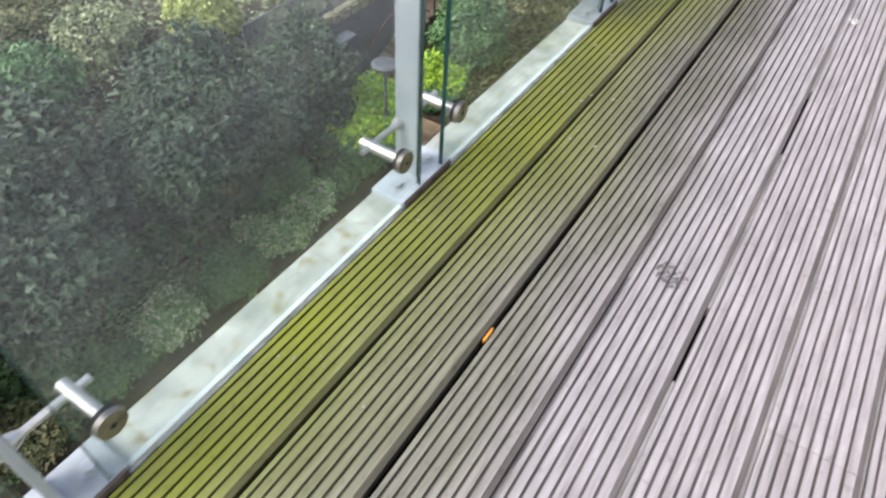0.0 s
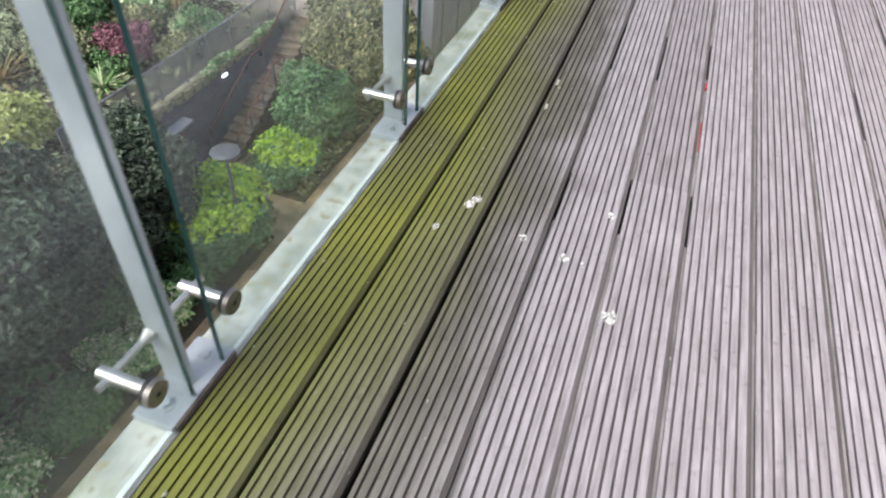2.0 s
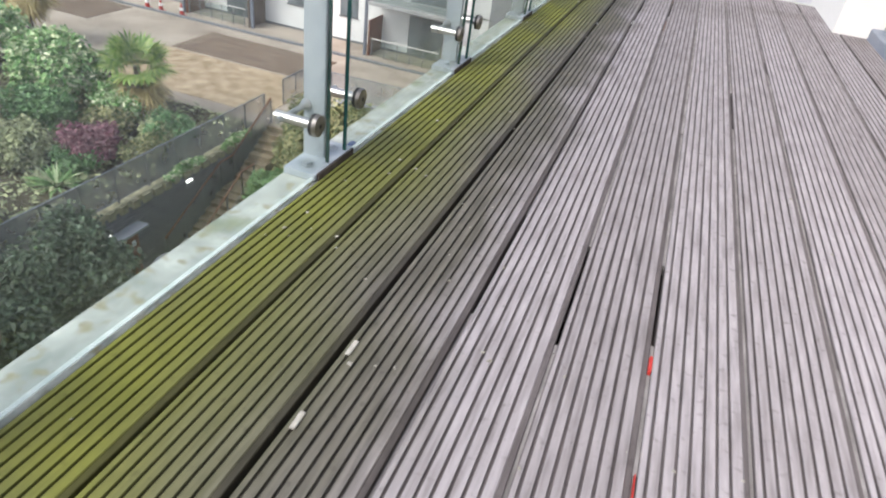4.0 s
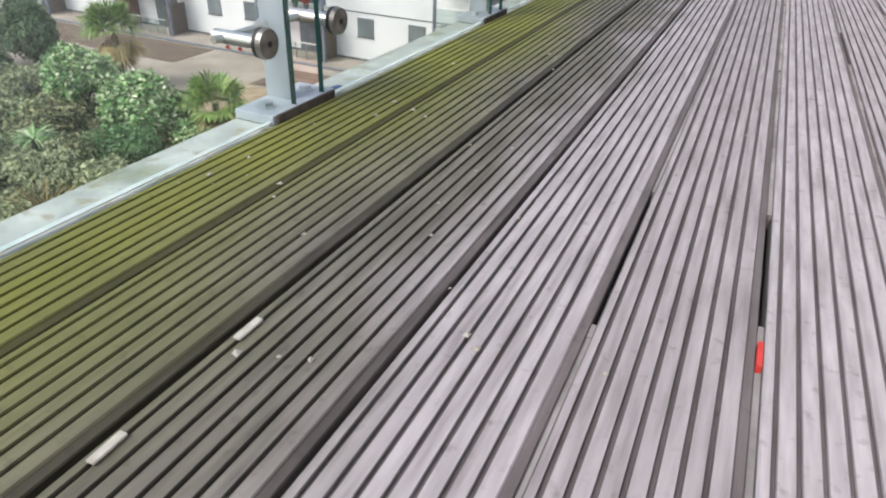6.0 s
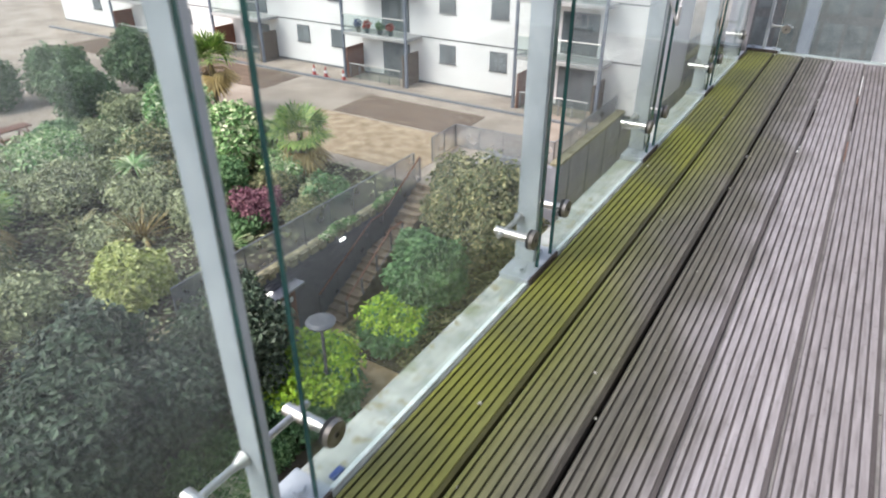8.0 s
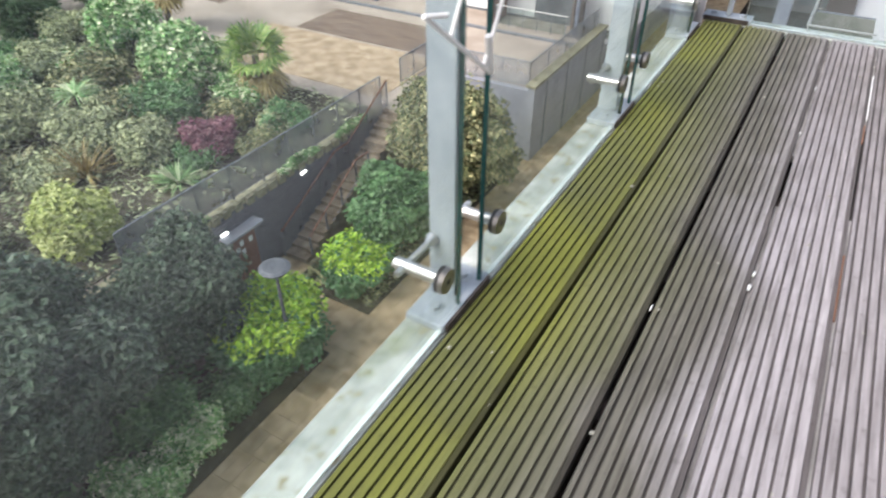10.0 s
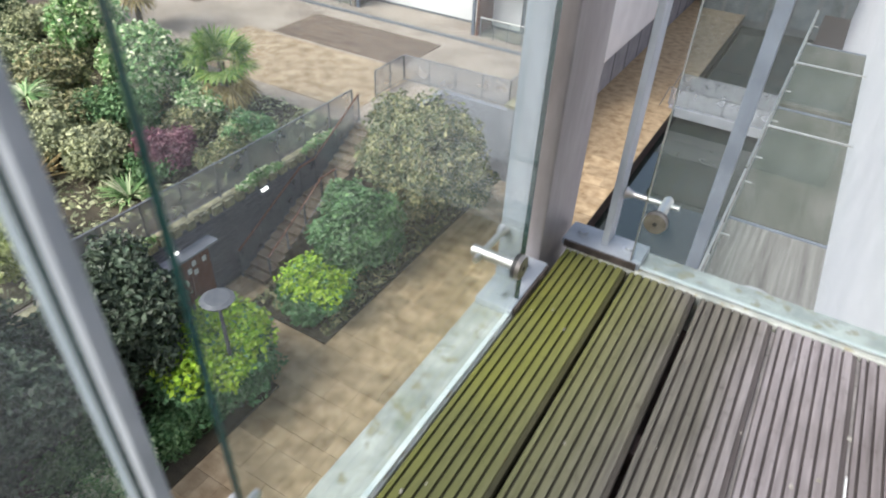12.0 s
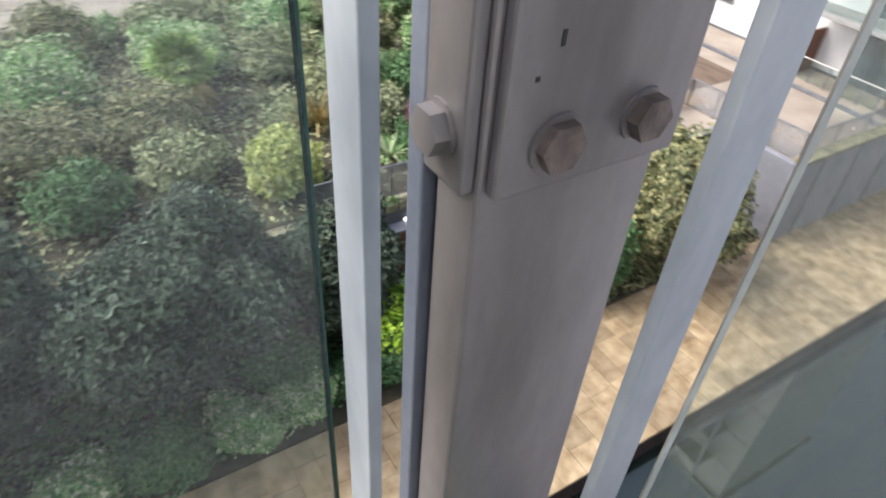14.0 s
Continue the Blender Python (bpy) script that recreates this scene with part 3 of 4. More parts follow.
# double door under the terrace
door = thing("door_1", "red-brown timber double door with pale notices", "door", "", "structure", (WALLX, 19.02, LOW))
part("recess", boxed((-0.02, -1.25, 0), (0.005, 1.25, 2.2)), FRAME, door)
for k, y in enumerate((-1.2, -0.39, 0.42)):
    part("door_leaf", boxed((0.005, y, 0.02), (0.05, y + 0.78, 2.12), 0.006), TIMBER, door)
for y, z in ((0.5, 1.55), (0.3, 1.35), (0.52, 1.2), (0.9, 1.5)):
    part("notice", boxed((0.051, y, z), (0.056, y + 0.16, z + 0.2)), WHITE, door, "pale paper notice")
part("door_handle", rod(bmesh.new(), (0.09, -0.45, 0.85), (0.09, -0.45, 1.25), 0.015), STAINLESS, door, "steel pull handle")
part("canopy", boxed((-0.02, -1.45, 2.22), (0.45, 1.35, 2.30), 0.01), PANEL, door, "pale grey canopy strip")
for y, z in ((19.02, -11.27), (22.9, -10.97)):
    lamp = thing("wall_light", "small lit oval bulkhead light on slate cladding", "lamp", "bulkhead lights", "", (WALLX, y, z))
    part("base_plate", boxed((0, -0.17, -0.06), (0.03, 0.17, 0.06), 0.01), LAMPGREY, lamp)
    part("diffuser", boxed((0.03, -0.15, -0.05), (0.11, 0.15, 0.05), 0.03), LAMP_ON, lamp, "lit white diffuser")

# lamp post on the path
post = thing("street_lamp", "grey lamp post with a flat round head", "lamp", "", "", (-9.86, 17.2, LOW))
part("pole", rod(bmesh.new(), (0, 0, 0), (0, 0, 3.95), 0.06, 0.045, 12), LAMPGREY, post)
bm = rod(bmesh.new(), (0, 0, 3.93), (0, 0, 4.02), 0.36, 0.42, 28)
rod(bm, (0, 0, 4.02), (0, 0, 4.07), 0.42, 0.30, 28)
part("head", bm, LAMPGREY, post)
part("lens_ring", rod(bmesh.new(), (0, 0, 3.86), (0, 0, 3.93), 0.12, 0.2, 20), PANEL, post)

# ---- white apartment building across the terrace ----
FY = 41.0
house = thing("apartment_building", "white rendered apartment building with glass balconies", "building", "", "", (0, FY, UP))
STOREY = 2.95
BAYS = [-49.5, -37.3, -25.0, -12.8]
part("wall", boxed((-62, 0, -0.6), (-8.6, 10, 7 * STOREY)), WHITE, house)
part("roof", boxed((-62.3, -0.3, 7 * STOREY), (-8.3, 10.3, 7 * STOREY + 0.35), 0.03), FRAME, house, "dark flat roof edge")
part("plinth", boxed((-62.03, -0.03, -0.3), (-8.57, 0.0, 0.12)), FRAME, house, "dark base band")
for f in range(1, 7):
    part("string_band", boxed((-62.02, -0.025, f * STOREY - 0.12), (-8.58, 0.0, f * STOREY - 0.05)), FRAME, house, "dark joint band")


def window_at(parent, x, z, w, h):
    root = part("window", boxed((x - w / 2, -0.03, z), (x + w / 2, 0.0, z + h)), FRAME, parent)
    for k in range(2):
        a = x - w / 2 + 0.06 + k * (w / 2 - 0.02)
        part("pane", boxed((a, -0.045, z + 0.06), (a + w / 2 - 0.1, -0.031, z + h - 0.06)), PANEGREY, root)
    part("sill", boxed((x - w / 2 - 0.05, -0.09, z - 0.06), (x + w / 2 + 0.05, 0.0, z), 0.008), FRAME, root)


PANEGREY = surface("window_pane", (0.09, 0.11, 0.12), (0.22, 0.25, 0.27), 0.8, 0.06, 0.0, 0.0)
for f in range(7):
    z0 = f * STOREY
    for x in (-56.4, -44.6, -32.3, -20.5, -17.0, -29.0 - 0.2):
        window_at(house, x, z0 + 1.45, 1.15, 1.1)
    for b in BAYS:
        door_leafs = part("balcony_door", boxed((b - 0.4, -0.04, z0 + 0.05), (b + 1.7, 0.0, z0 + 2.25)), FRAME, house)
        for k in range(3):
            part("pane", boxed((b - 0.32 + k * 0.68, -0.055, z0 + 0.15), (b + 0.28 + k * 0.68, -0.041, z0 + 2.15)), PANEGREY, door_leafs)
        for x, mt in ((b - 2.1, TIMBER), (b + 2.3, BROWNFIN)) if f == 0 else ():
            part("screen", boxed((x - 0.05, -1.7, z0 - 0.1), (x + 0.05, -0.02, z0 + 1.95), 0.01), mt, house, "dark timber privacy screen")
        if f:
            slab = part("balcony", boxed((b - 2.4, -1.7, z0 - 0.2), (b + 2.6, -0.02, z0), 0.02), CONCRETE, house)
            part("balcony_glass", boxed((b - 2.35, -1.66, z0 + 0.08), (b + 2.55, -1.645, z0 + 1.05)), GLASSFAR, slab)
            part("handrail", rod(bmesh.new(), (b - 2.38, -1.65, z0 + 1.08), (b + 2.58, -1.65, z0 + 1.08), 0.03, None, 8), STAINLESS, slab)
        else:
            for k in range(6):
                part("rail_post", boxed((b - 1.9 + 0.78 * k, -1.72, -0.1), (b - 1.86 + 0.78 * k, -1.68, 1.0)), GREYRAIL, house)
            part("garden_rail", rod(bmesh.new(), (b - 1.9, -1.7, 1.0), (b + 2.1, -1.7, 1.0), 0.03, None, 8), STAINLESS, house)
            part("garden_glass", boxed((b - 1.88, -1.705, 0.08), (b + 2.05, -1.695, 0.95)), GLASSFAR, house)
        part("column", boxed((b + 2.45, -1.72, z0 - 0.2), (b + 2.6, -1.57, z0 + STOREY - 0.2)), BLUESTEEL, house)
        part("column", boxed((b - 2.4, -1.72, z0 - 0.2), (b - 2.25, -1.57, z0 + STOREY - 0.2)), BLUESTEEL, house)
for b, mt in ((-25.6, RED), (-24.6, MIDLEAF), (-23.8, RED), (-26.3, BLUE)):
    pot = thing("balcony_pot", "small plant pot on the opposite balcony", "pot", "balcony pots", "", (b, FY - 1.35, UP + STOREY))
    part("pot", rod(bmesh.new(), (0, 0, 0), (0, 0, 0.3), 0.13, 0.18, 12), FRAME, pot)
    r2 = np.random.default_rng(int(abs(b) * 10))
    v, f = leaves(r2, [(0, 0, 0.5)], [0.28], 160, 0.09)
    ob = new("plant", quads_mesh("plant", v.tolist(), f.tolist(), mt))
    ob.parent = pot
for x in (-29.4, -28.4, -26.9):
    cone = thing("traffic_cone", "orange and white traffic cone by the white building", "cone", "traffic cones", "", (x, FY - 2.4, UP))
    part("base", boxed((-0.2, -0.2, 0), (0.2, 0.2, 0.04), 0.01), RED, cone)
    part("cone", rod(bmesh.new(), (0, 0, 0.04), (0, 0, 0.72), 0.15, 0.03, 16), RED, cone)
    part("sleeve", rod(bmesh.new(), (0, 0, 0.3), (0, 0, 0.48), 0.112, 0.082, 16), WHITE, cone, "white reflective sleeve")
structure("wall_side_house", boxed((-64, 52, UP), (-120, 60, UP + 9)), WHITE, "white rendered house", "building")

# dark glass office block that closes the canal
office = thing("office_block", "dark glass office block at the canal's end", "building", "", "", (0, 64, -14.5))
part("wall", boxed((-8.5, 0, 0), (6, 10, 16.2)), FRAME, office)
for f in range(5):
    for k in range(9):
        part("window", boxed((-8.2 + 1.58 * k, -0.05, 0.6 + 3.05 * f), (-6.9 + 1.58 * k, 0.0, 3.0 + 3.05 * f)), PANEGREY, office)
part("roof", boxed((-8.7, -0.2, 16.2), (6.2, 10.2, 16.6), 0.02), GREYRAIL, office)

# ---- our building and its deck ----
Y0, Y1, BW = -1.5, 11.125, 0.15
# solid dark block added to stand for the shade below the boards
structure("deck_support", boxed((0.0, Y0, -0.32), (1.45, Y1 - 0.01, -0.09)), JOIST, "dark block standing for the shade under the deck", "floor")
structure("balcony_slab", boxed((-0.06, Y0, -0.55), (1.62, Y1 + 0.06, -0.32)), CONCRETE, "concrete balcony slab", "slab")
WALL2 = 1.46
structure("wall_house", boxed((WALL2, -1.5, -0.09), (1.75, 8.0, 2.9)), WHITE, "white rendered house wall", "wall")
structure("wall_house_2", boxed((WALL2, 10.32, -0.09), (1.75, 11.3, 2.9)), WHITE, "white rendered house wall", "wall")
structure("wall_house_3", boxed((WALL2, 8.0, 2.2), (1.75, 10.32, 2.9)), WHITE, "white rendered wall above the door", "wall")
structure("wall_back", boxed((-0.1, -1.8, -0.3), (4.0, -1.5, 2.9)), WHITE, "white rendered end wall", "wall")
structure("door_sill_base", boxed((1.45, 8.0, -0.32), (1.75, 10.32, -0.06)), JOIST, "dark base under the door", "floor")
structure("room_floor", boxed((1.75, 7.5, -0.2), (4.2, 11.3, 0.02)), BROWNBED, "brown room floor", "floor")
structure("room_wall", boxed((4.2, 7.2, -0.2), (4.4, 11.5, 2.6)), WHITE, "white room wall", "wall")
structure("room_wall_2", boxed((1.75, 7.2, -0.2), (4.2, 7.5, 2.6)), WHITE, "white room wall", "wall")
structure("room_wall_3", boxed((1.75, 11.3, -0.2), (4.4, 11.5, 2.6)), WHITE, "white room wall", "wall")
structure("room_ceiling", boxed((1.75, 7.2, 2.6), (4.4, 11.5, 2.75)), WHITE, "white room ceiling", "ceiling")
slider = thing("door_2", "glazed sliding door with blue-grey threshold", "door", "", "structure", (1.69, 8.02, 0))
part("threshold", boxed((-0.06, 0, -0.05), (0.08, 2.28, 0.06), 0.01), SILL, slider, "blue-grey metal threshold")
part("track", boxed((-0.0, 0, 0.06), (0.05, 2.28, 0.085), 0.004), STAINLESS, slider, "bright metal track")
for y in (0.0, 1.11, 2.2):
    part("stile", boxed((0.0, y, 0.085), (0.06, y + 0.08, 2.2), 0.004), FRAME, slider)
for y in (0.08, 1.19):
    part("pane", boxed((0.02, y, 0.13), (0.04, y + 1.02, 2.15)), PANE, slider)
    part("rail", boxed((0.0, y, 0.085), (0.06, y + 1.02, 0.13)), FRAME, slider)

# ledge outside the glass
structure("ledge", boxed((-0.088, Y0, -0.14), (-0.002, Y1 - 0.1, -0.006), 0.004), LEDGE, "wet galvanised steel ledge outside the deck", "ledge")
structure("ledge_2", boxed((-0.002, Y1 + 0.008, -0.14), (1.62, Y1 + 0.1, -0.006), 0.004), LEDGE, "galvanised steel ledge at the deck end", "ledge")
structure("facade_below", boxed((0.02, -20, -16), (1.7, Y1 + 0.05, -0.55)), PALEWALL, "pale wall of the lower floors", "wall")


def clamp(parent, y, way, gx=-0.012):
    """A glass clamp: disc and gasket on the inner face, a stub through the glass and a cross rod to the post."""
    bm = rod(bmesh.new(), (gx + 0.0145, y, 0.132), (gx + 0.0225, y, 0.132), 0.0245, 0.0225, 28)
    rod(bm, (gx + 0.0225, y, 0.132), (gx + 0.0235, y, 0.132), 0.006, 0.006, 6)
    d = part("disc", bm, DISC, parent, "tarnished steel disc")
    part("gasket", rod(bmesh.new(), (gx + 0.0065, y, 0.132), (gx + 0.0143, y, 0.132), 0.0235, None, 24), RUBBER, parent, "black rubber gasket")
    part("screw", rod(bmesh.new(), (gx + 0.0236, y, 0.132), (gx + 0.0242, y, 0.132), 0.005, None, 6), RUBBER, parent)
    part("stub", rod(bmesh.new(), (gx - 0.082, y, 0.132), (gx + 0.0062, y, 0.132), 0.011, None, 16), STAINLESS, parent, "bright steel stub")
    bm = rod(bmesh.new(), (gx - 0.062, y - 0.028 * way, 0.132), (gx - 0.062, y + 0.078 * way, 0.132), 0.0062, None, 12)
    rod(bm, (gx - 0.062, y + 0.070 * way, 0.132), (gx - 0.062, y + 0.088 * way, 0.132), 0.0062, 0.014, 14)
    part("cross_rod", bm, STAINLESS, parent, "bright steel cross rod")


def baluster(label, clamps=(-1, 1)):
    """A flat galvanised fin on a bolted foot plate with its glass clamps; its origin is the fin's foot."""
    root = thing("balustrade_post", label, "post", "balustrade posts")
    bm = boxed((-0.082, -0.0075, 0.012), (-0.029, 0.0075, 1.12), 0.002)
    part("fin", bm, GALV, root)
    part("foot_plate", boxed((-0.084, -0.09, -0.005), (-0.0045, 0.09, 0.012), 0.002), GALV, root)
    part("packing_strip", boxed((-0.0043, -0.083, -0.005), (0.0015, 0.083, 0.0125), 0.001), PACKING, root, "dark brown packing strip")
    for y in (-0.055, 0.055):
        part("bolt", rod(bmesh.new(), (-0.045, y, 0.012), (-0.045, y, 0.021), 0.012, 0.011, 6), GALV, root)
        part("washer", rod(bmesh.new(), (-0.045, y, 0.0121), (-0.045, y, 0.0135), 0.017, None, 16), GALV, root)
    for w in clamps:
        clamp(root, 0.098 * w, -w)
    return root


PITCH, POST0 = 0.93, 7.345
first = baluster("flat galvanised balustrade post with two glass clamps")
first.location = (0, POST0 - 4 * PITCH - 3 * PITCH, 0)
ys = [POST0 + k * PITCH + (0.085 if k < -3 else 0.02 if k == 0 else 0.0) for k in range(-7, 4)]
for y in ys[1:]:
    copy_thing(first, pose(0, y, 0))
corner_post = baluster("flat galvanised corner post with one glass clamp", (-1,))
corner_post.location = (0, 10.945, 0)
end_post = baluster("flat galvanised post on the end ledge", (1,))
end_post.matrix_basis = pose(0.074, Y1 + 0.012, 0, 0, 0, -90)
end_post_2 = baluster("flat galvanised post on the end ledge", (-1, 1))
end_post_2.matrix_basis = pose(1.02, Y1 + 0.012, 0, 0, 0, -90)
posts = ys + [10.945]
handrail = thing("handrail", "round stainless steel handrail along the balustrade", "handrail")
part("rail", rod(bmesh.new(), (-0.055, Y0, 1.14), (-0.055, 10.96, 1.14), 0.022, None, 16), STAINLESS, handrail)
for a, b in zip(posts, posts[1:]):
    g = thing("glass_panel", "rain-filmed clear glass balustrade panel with green edges", "glass panel", "glass panels")
    lo, hi = a + 0.058, b - (0.022 if b < 10.9 else 0.05)
    p = part("pane", boxed((-0.016, lo + 0.002, 0.002), (-0.007, hi - 0.002, 1.098)), GLASS, g)
    p.visible_shadow = False
    for y in (lo, hi - 0.002):
        part("edge", boxed((-0.016, y, 0.002), (-0.007, y + 0.002, 1.098)), EDGE, g, "green glass edge")
    part("edge", boxed((-0.016, lo, 0.0), (-0.007, hi, 0.002)), GLINTEDGE, g, "lower glass edge with its glint painted pale")
g = thing("glass_panel", "clear glass panel at the deck end", "glass panel", "glass panels")
p = part("pane", boxed((0.143, Y1 + 0.02, 0.002), (0.97, Y1 + 0.03, 1.098)), GLASS, g)
p.visible_shadow = False
part("edge", boxed((0.141, Y1 + 0.02, 0.002), (0.143, Y1 + 0.03, 1.098)), STAINLESS, g, "bright glass edge")
part("edge", boxed((0.141, Y1 + 0.02, 0.0), (0.97, Y1 + 0.03, 0.002)), GLINTEDGE, g, "lower glass edge with its glint painted pale")

# heavy column at the deck corner
col = thing("steel_column", "dull grey steel column with bolted splice plates", "column", "", "", (0, 0, 0))
CX0, CX1, CY0, CY1 = -0.087, -0.026, 11.035, 11.235
part("shaft", boxed((CX0, CY0, -14.6), (CX1, CY1, 3.2), 0.004), COLUMN, col)
part("rear_flange", boxed((-0.118, CY0 - 0.012, -14.6), (-0.091, CY1 - 0.02, 3.2), 0.003), BLUESTEEL, col, "blue-grey rear flange")
part("splice_plate", boxed((CX1, CY0 + 0.006, 0.657), (CX1 + 0.014, CY1 + 0.004, 1.25), 0.004), COLUMN, col, "thick bolted splice plate")
part("splice_plate", boxed((CX0 - 0.002, CY0 - 0.014, 0.657), (CX1 - 0.004, CY0, 1.25), 0.004), COLUMN, col, "thick bolted splice plate")


def hexbolt(parent, at, axis, r=0.021, h=0.016):
    a = Vector(at)
    n = Vector(axis)
    bm = rod(bmesh.new(), a, a + n * h, r, r * 0.97, 6)
    part("bolt", bm, RUSTY if n.x > 0.5 else COLUMN, parent, "weathered hexagon bolt")
    part("washer", rod(bmesh.new(), a, a + n * 0.003, r * 1.15, None, 20), COLUMN, parent)


for z in (0.704, 0.93, 1.15):
    hexbolt(col, (CX1 + 0.014, 11.185, z), (1, 0, 0))
    hexbolt(col, (CX1 + 0.014, 11.095, z - 0.006), (1, 0, 0), 0.023, 0.012)
    hexbolt(col, (-0.064, CY0 - 0.014, z), (0, -1, 0))

for y, z, hh in ((11.082, 0.777, 0.012), (11.064, 0.754, 0.004)):
    part("dent", boxed((CX1 + 0.0138, y, z), (CX1 + 0.0146, y + 0.004, z + hh), 0.0003), RUBBER, col, "dark chip in the paint")

# ---- balconies further along our own side ----
structure("facade_along", boxed((1.75, Y1 + 0.2, -16), (3.0, 70, 3)), PALEWALL, "pale lilac facade wall", "wall")
structure("facade_base", boxed((0.05, Y1 + 0.05, -16), (1.75, 70, -12.6)), JOIST, "dark base wall above the water", "wall")
for k, y in enumerate((17.0,)):
    c = thing("facade_column", "slender blue-grey steel column of the facade", "column", "", "", (-0.06, y, -14.6))
    part("shaft", boxed((-0.08, -0.08, 0), (0.07, 0.08, 17.5), 0.006), BLUESTEEL, c)


def lower_balcony(y0, y1, z, back=0.0, floor=None):
    root = thing("lower_balcony", "damp grey balcony with glass and steel rail", "balcony", "lower balconies")
    part("floor_slab", boxed((0.02, y0, z - 0.25), (1.75, y1, z), 0.01), floor or MOSSDECK, root, "damp greenish balcony floor")
    part("fascia", boxed((-0.03, y0 - 0.02, z - 0.28), (0.02, y1 + 0.02, z + 0.03)), BLUESTEEL, root)
    part("end_fascia", boxed((0.02, y1, z - 0.28), (1.75, y1 + 0.05, z + 0.03)), BLUESTEEL, root)
    g1 = part("side_glass", boxed((0.03, y0, z + 0.06), (0.04, y1, z + 1.0)), GLASSFAR, root)
    yr = y0 + back + 0.05
    part("end_glass", boxed((0.05, yr + 0.02, z + 0.06), (1.45, yr + 0.03, z + 1.0)), GLASSFAR, root)
    part("top_rail", rod(bmesh.new(), (0.0, yr, z + 1.08), (1.62, yr, z + 1.08), 0.024, None, 10), STAINLESS, root, "bright tubular rail")
    part("top_rail", rod(bmesh.new(), (-0.02, y0, z + 1.08), (-0.02, y1, z + 1.08), 0.02, None, 10), STAINLESS, root, "bright tubular rail")
    n = int((y1 - y0) / 0.9)
    for k in range(n + 1):
        y = y0 + (y1 - y0) * k / n
        part("rail_post", boxed((-0.01, y - 0.012, z), (0.02, y + 0.012, z + 1.06)), STAINLESS, root)
        for h in (0.8,) if k % 2 else ():
            part("bracket", rod(bmesh.new(), (-0.02, y + 0.1, z + h), (0.16, y + 0.1, z + h), 0.012, None, 6), STAINLESS, root)
    return root


lower_balcony(16.75, 21.75, -6.0, 0.1, PLANKFLOOR)
lower_balcony(21.9, 27.8, -6.0, 2.0)
lower_balcony(28.2, 33.6, -6.0)
lower_balcony(12.0, 16.4, -9.0)
structure("brick_pier", boxed((1.2, 14.6, -9.0), (1.75, 16.3, -7.6)), BRICK, "orange brick pier", "wall")

bistro = thing("bistro_table", "round pale grey table on a thin pedestal", "table", "", "", (0.79, 18.47, -6.0))
part("tabletop", rod(bmesh.new(), (0, 0, 0.70), (0, 0, 0.72), 0.34, None, 32), TABLEGREY, bistro)
part("pedestal", rod(bmesh.new(), (0, 0, 0.02), (0, 0, 0.70), 0.025, None, 10), STAINLESS, bistro)
part("foot", rod(bmesh.new(), (0, 0, 0), (0, 0, 0.02), 0.22, 0.2, 24), STAINLESS, bistro)
stool = thing("stool", "small round pale stool beside the table", "stool", "", "", (0.76, 17.9, -6.0))
part("seat", rod(bmesh.new(), (0, 0, 0.44), (0, 0, 0.46), 0.22, None, 24), TABLEGREY, stool)
part("leg", rod(bmesh.new(), (0, 0, 0), (0, 0, 0.44), 0.03, None, 10), STAINLESS, stool)
chair = thing("garden_chair", "bent steel tube garden chair", "chair", "", "", (1.14, 17.75, -6.0))
part("seat", boxed((-0.2, -0.2, 0.43), (0.2, 0.2, 0.45), 0.008), TABLEGREY, chair)
for sx in (-0.2, 0.2):
    for sy in (-0.2, 0.2):
        part("leg", rod(bmesh.new(), (sx, sy, 0), (sx * 0.95, sy * 0.95, 0.44), 0.012), STAINLESS, chair)
part("back", rods([((-0.2, -0.2, 0.44), (-0.22, -0.24, 0.8)), ((0.2, -0.2, 0.44), (0.22, -0.24, 0.8)), ((-0.22, -0.24, 0.8), (0.22, -0.24, 0.8)), ((-0.22, -0.24, 0.8), (-0.22, 0.1, 0.65)), ((0.22, -0.24, 0.8), (0.22, 0.1, 0.65))], 0.012), STAINLESS, chair)

# footbridge over the canal
bridge = thing("footbridge", "grey concrete footbridge with thin railing over the canal", "bridge", "", "", (0, 45.2, 0))
part("slab", boxed((-5.4, -1.2, LOW - 0.4), (0.05, 1.3, LOW + 0.12), 0.02), PANEL, bridge)
for y in (-1.1, 1.2):
    part("rail", rods([((-5.6, y, LOW + 1.1), (0, y, LOW + 1.1)), ((-5.6, y, LOW + 1.1), (-5.9, y, LOW))] + [((-5.4 + 0.9 * k, y, LOW + 0.1), (-5.4 + 0.9 * k, y, LOW + 1.1)) for k in range(7)], 0.025), GREYRAIL, bridge)
    part("mesh_panel", boxed((-5.5, y - 0.004, LOW + 0.2), (0, y + 0.004, LOW + 1.05)), MESH, bridge)

# ---- planting ----
tree("evergreen_tree", "dense dark evergreen tree below the balcony", -11.9, 11.6, LOW, 2.7, -6.9, DARKLEAF, 30000, 0.115, 11, 0.12, "evergreen trees")
tree("evergreen_tree", "dense dark evergreen tree before the wall", -12.4, 15.9, LOW, 1.9, -8.2, DARKLEAF, 16000, 0.11, 12, 0.12, "evergreen trees")
tree("evergreen_tree", "tall dark evergreen tree below the balcony", -12.6, 6.6, LOW, 3.0, -6.0, DARKLEAF, 26000, 0.125, 13, 0.1, "evergreen trees")
tree("evergreen_tree", "tall dark evergreen tree below the balcony", -12.4, 1.2, LOW, 3.0, -6.4, DARKLEAF, 16000, 0.14, 14, 0.1, "evergreen trees")
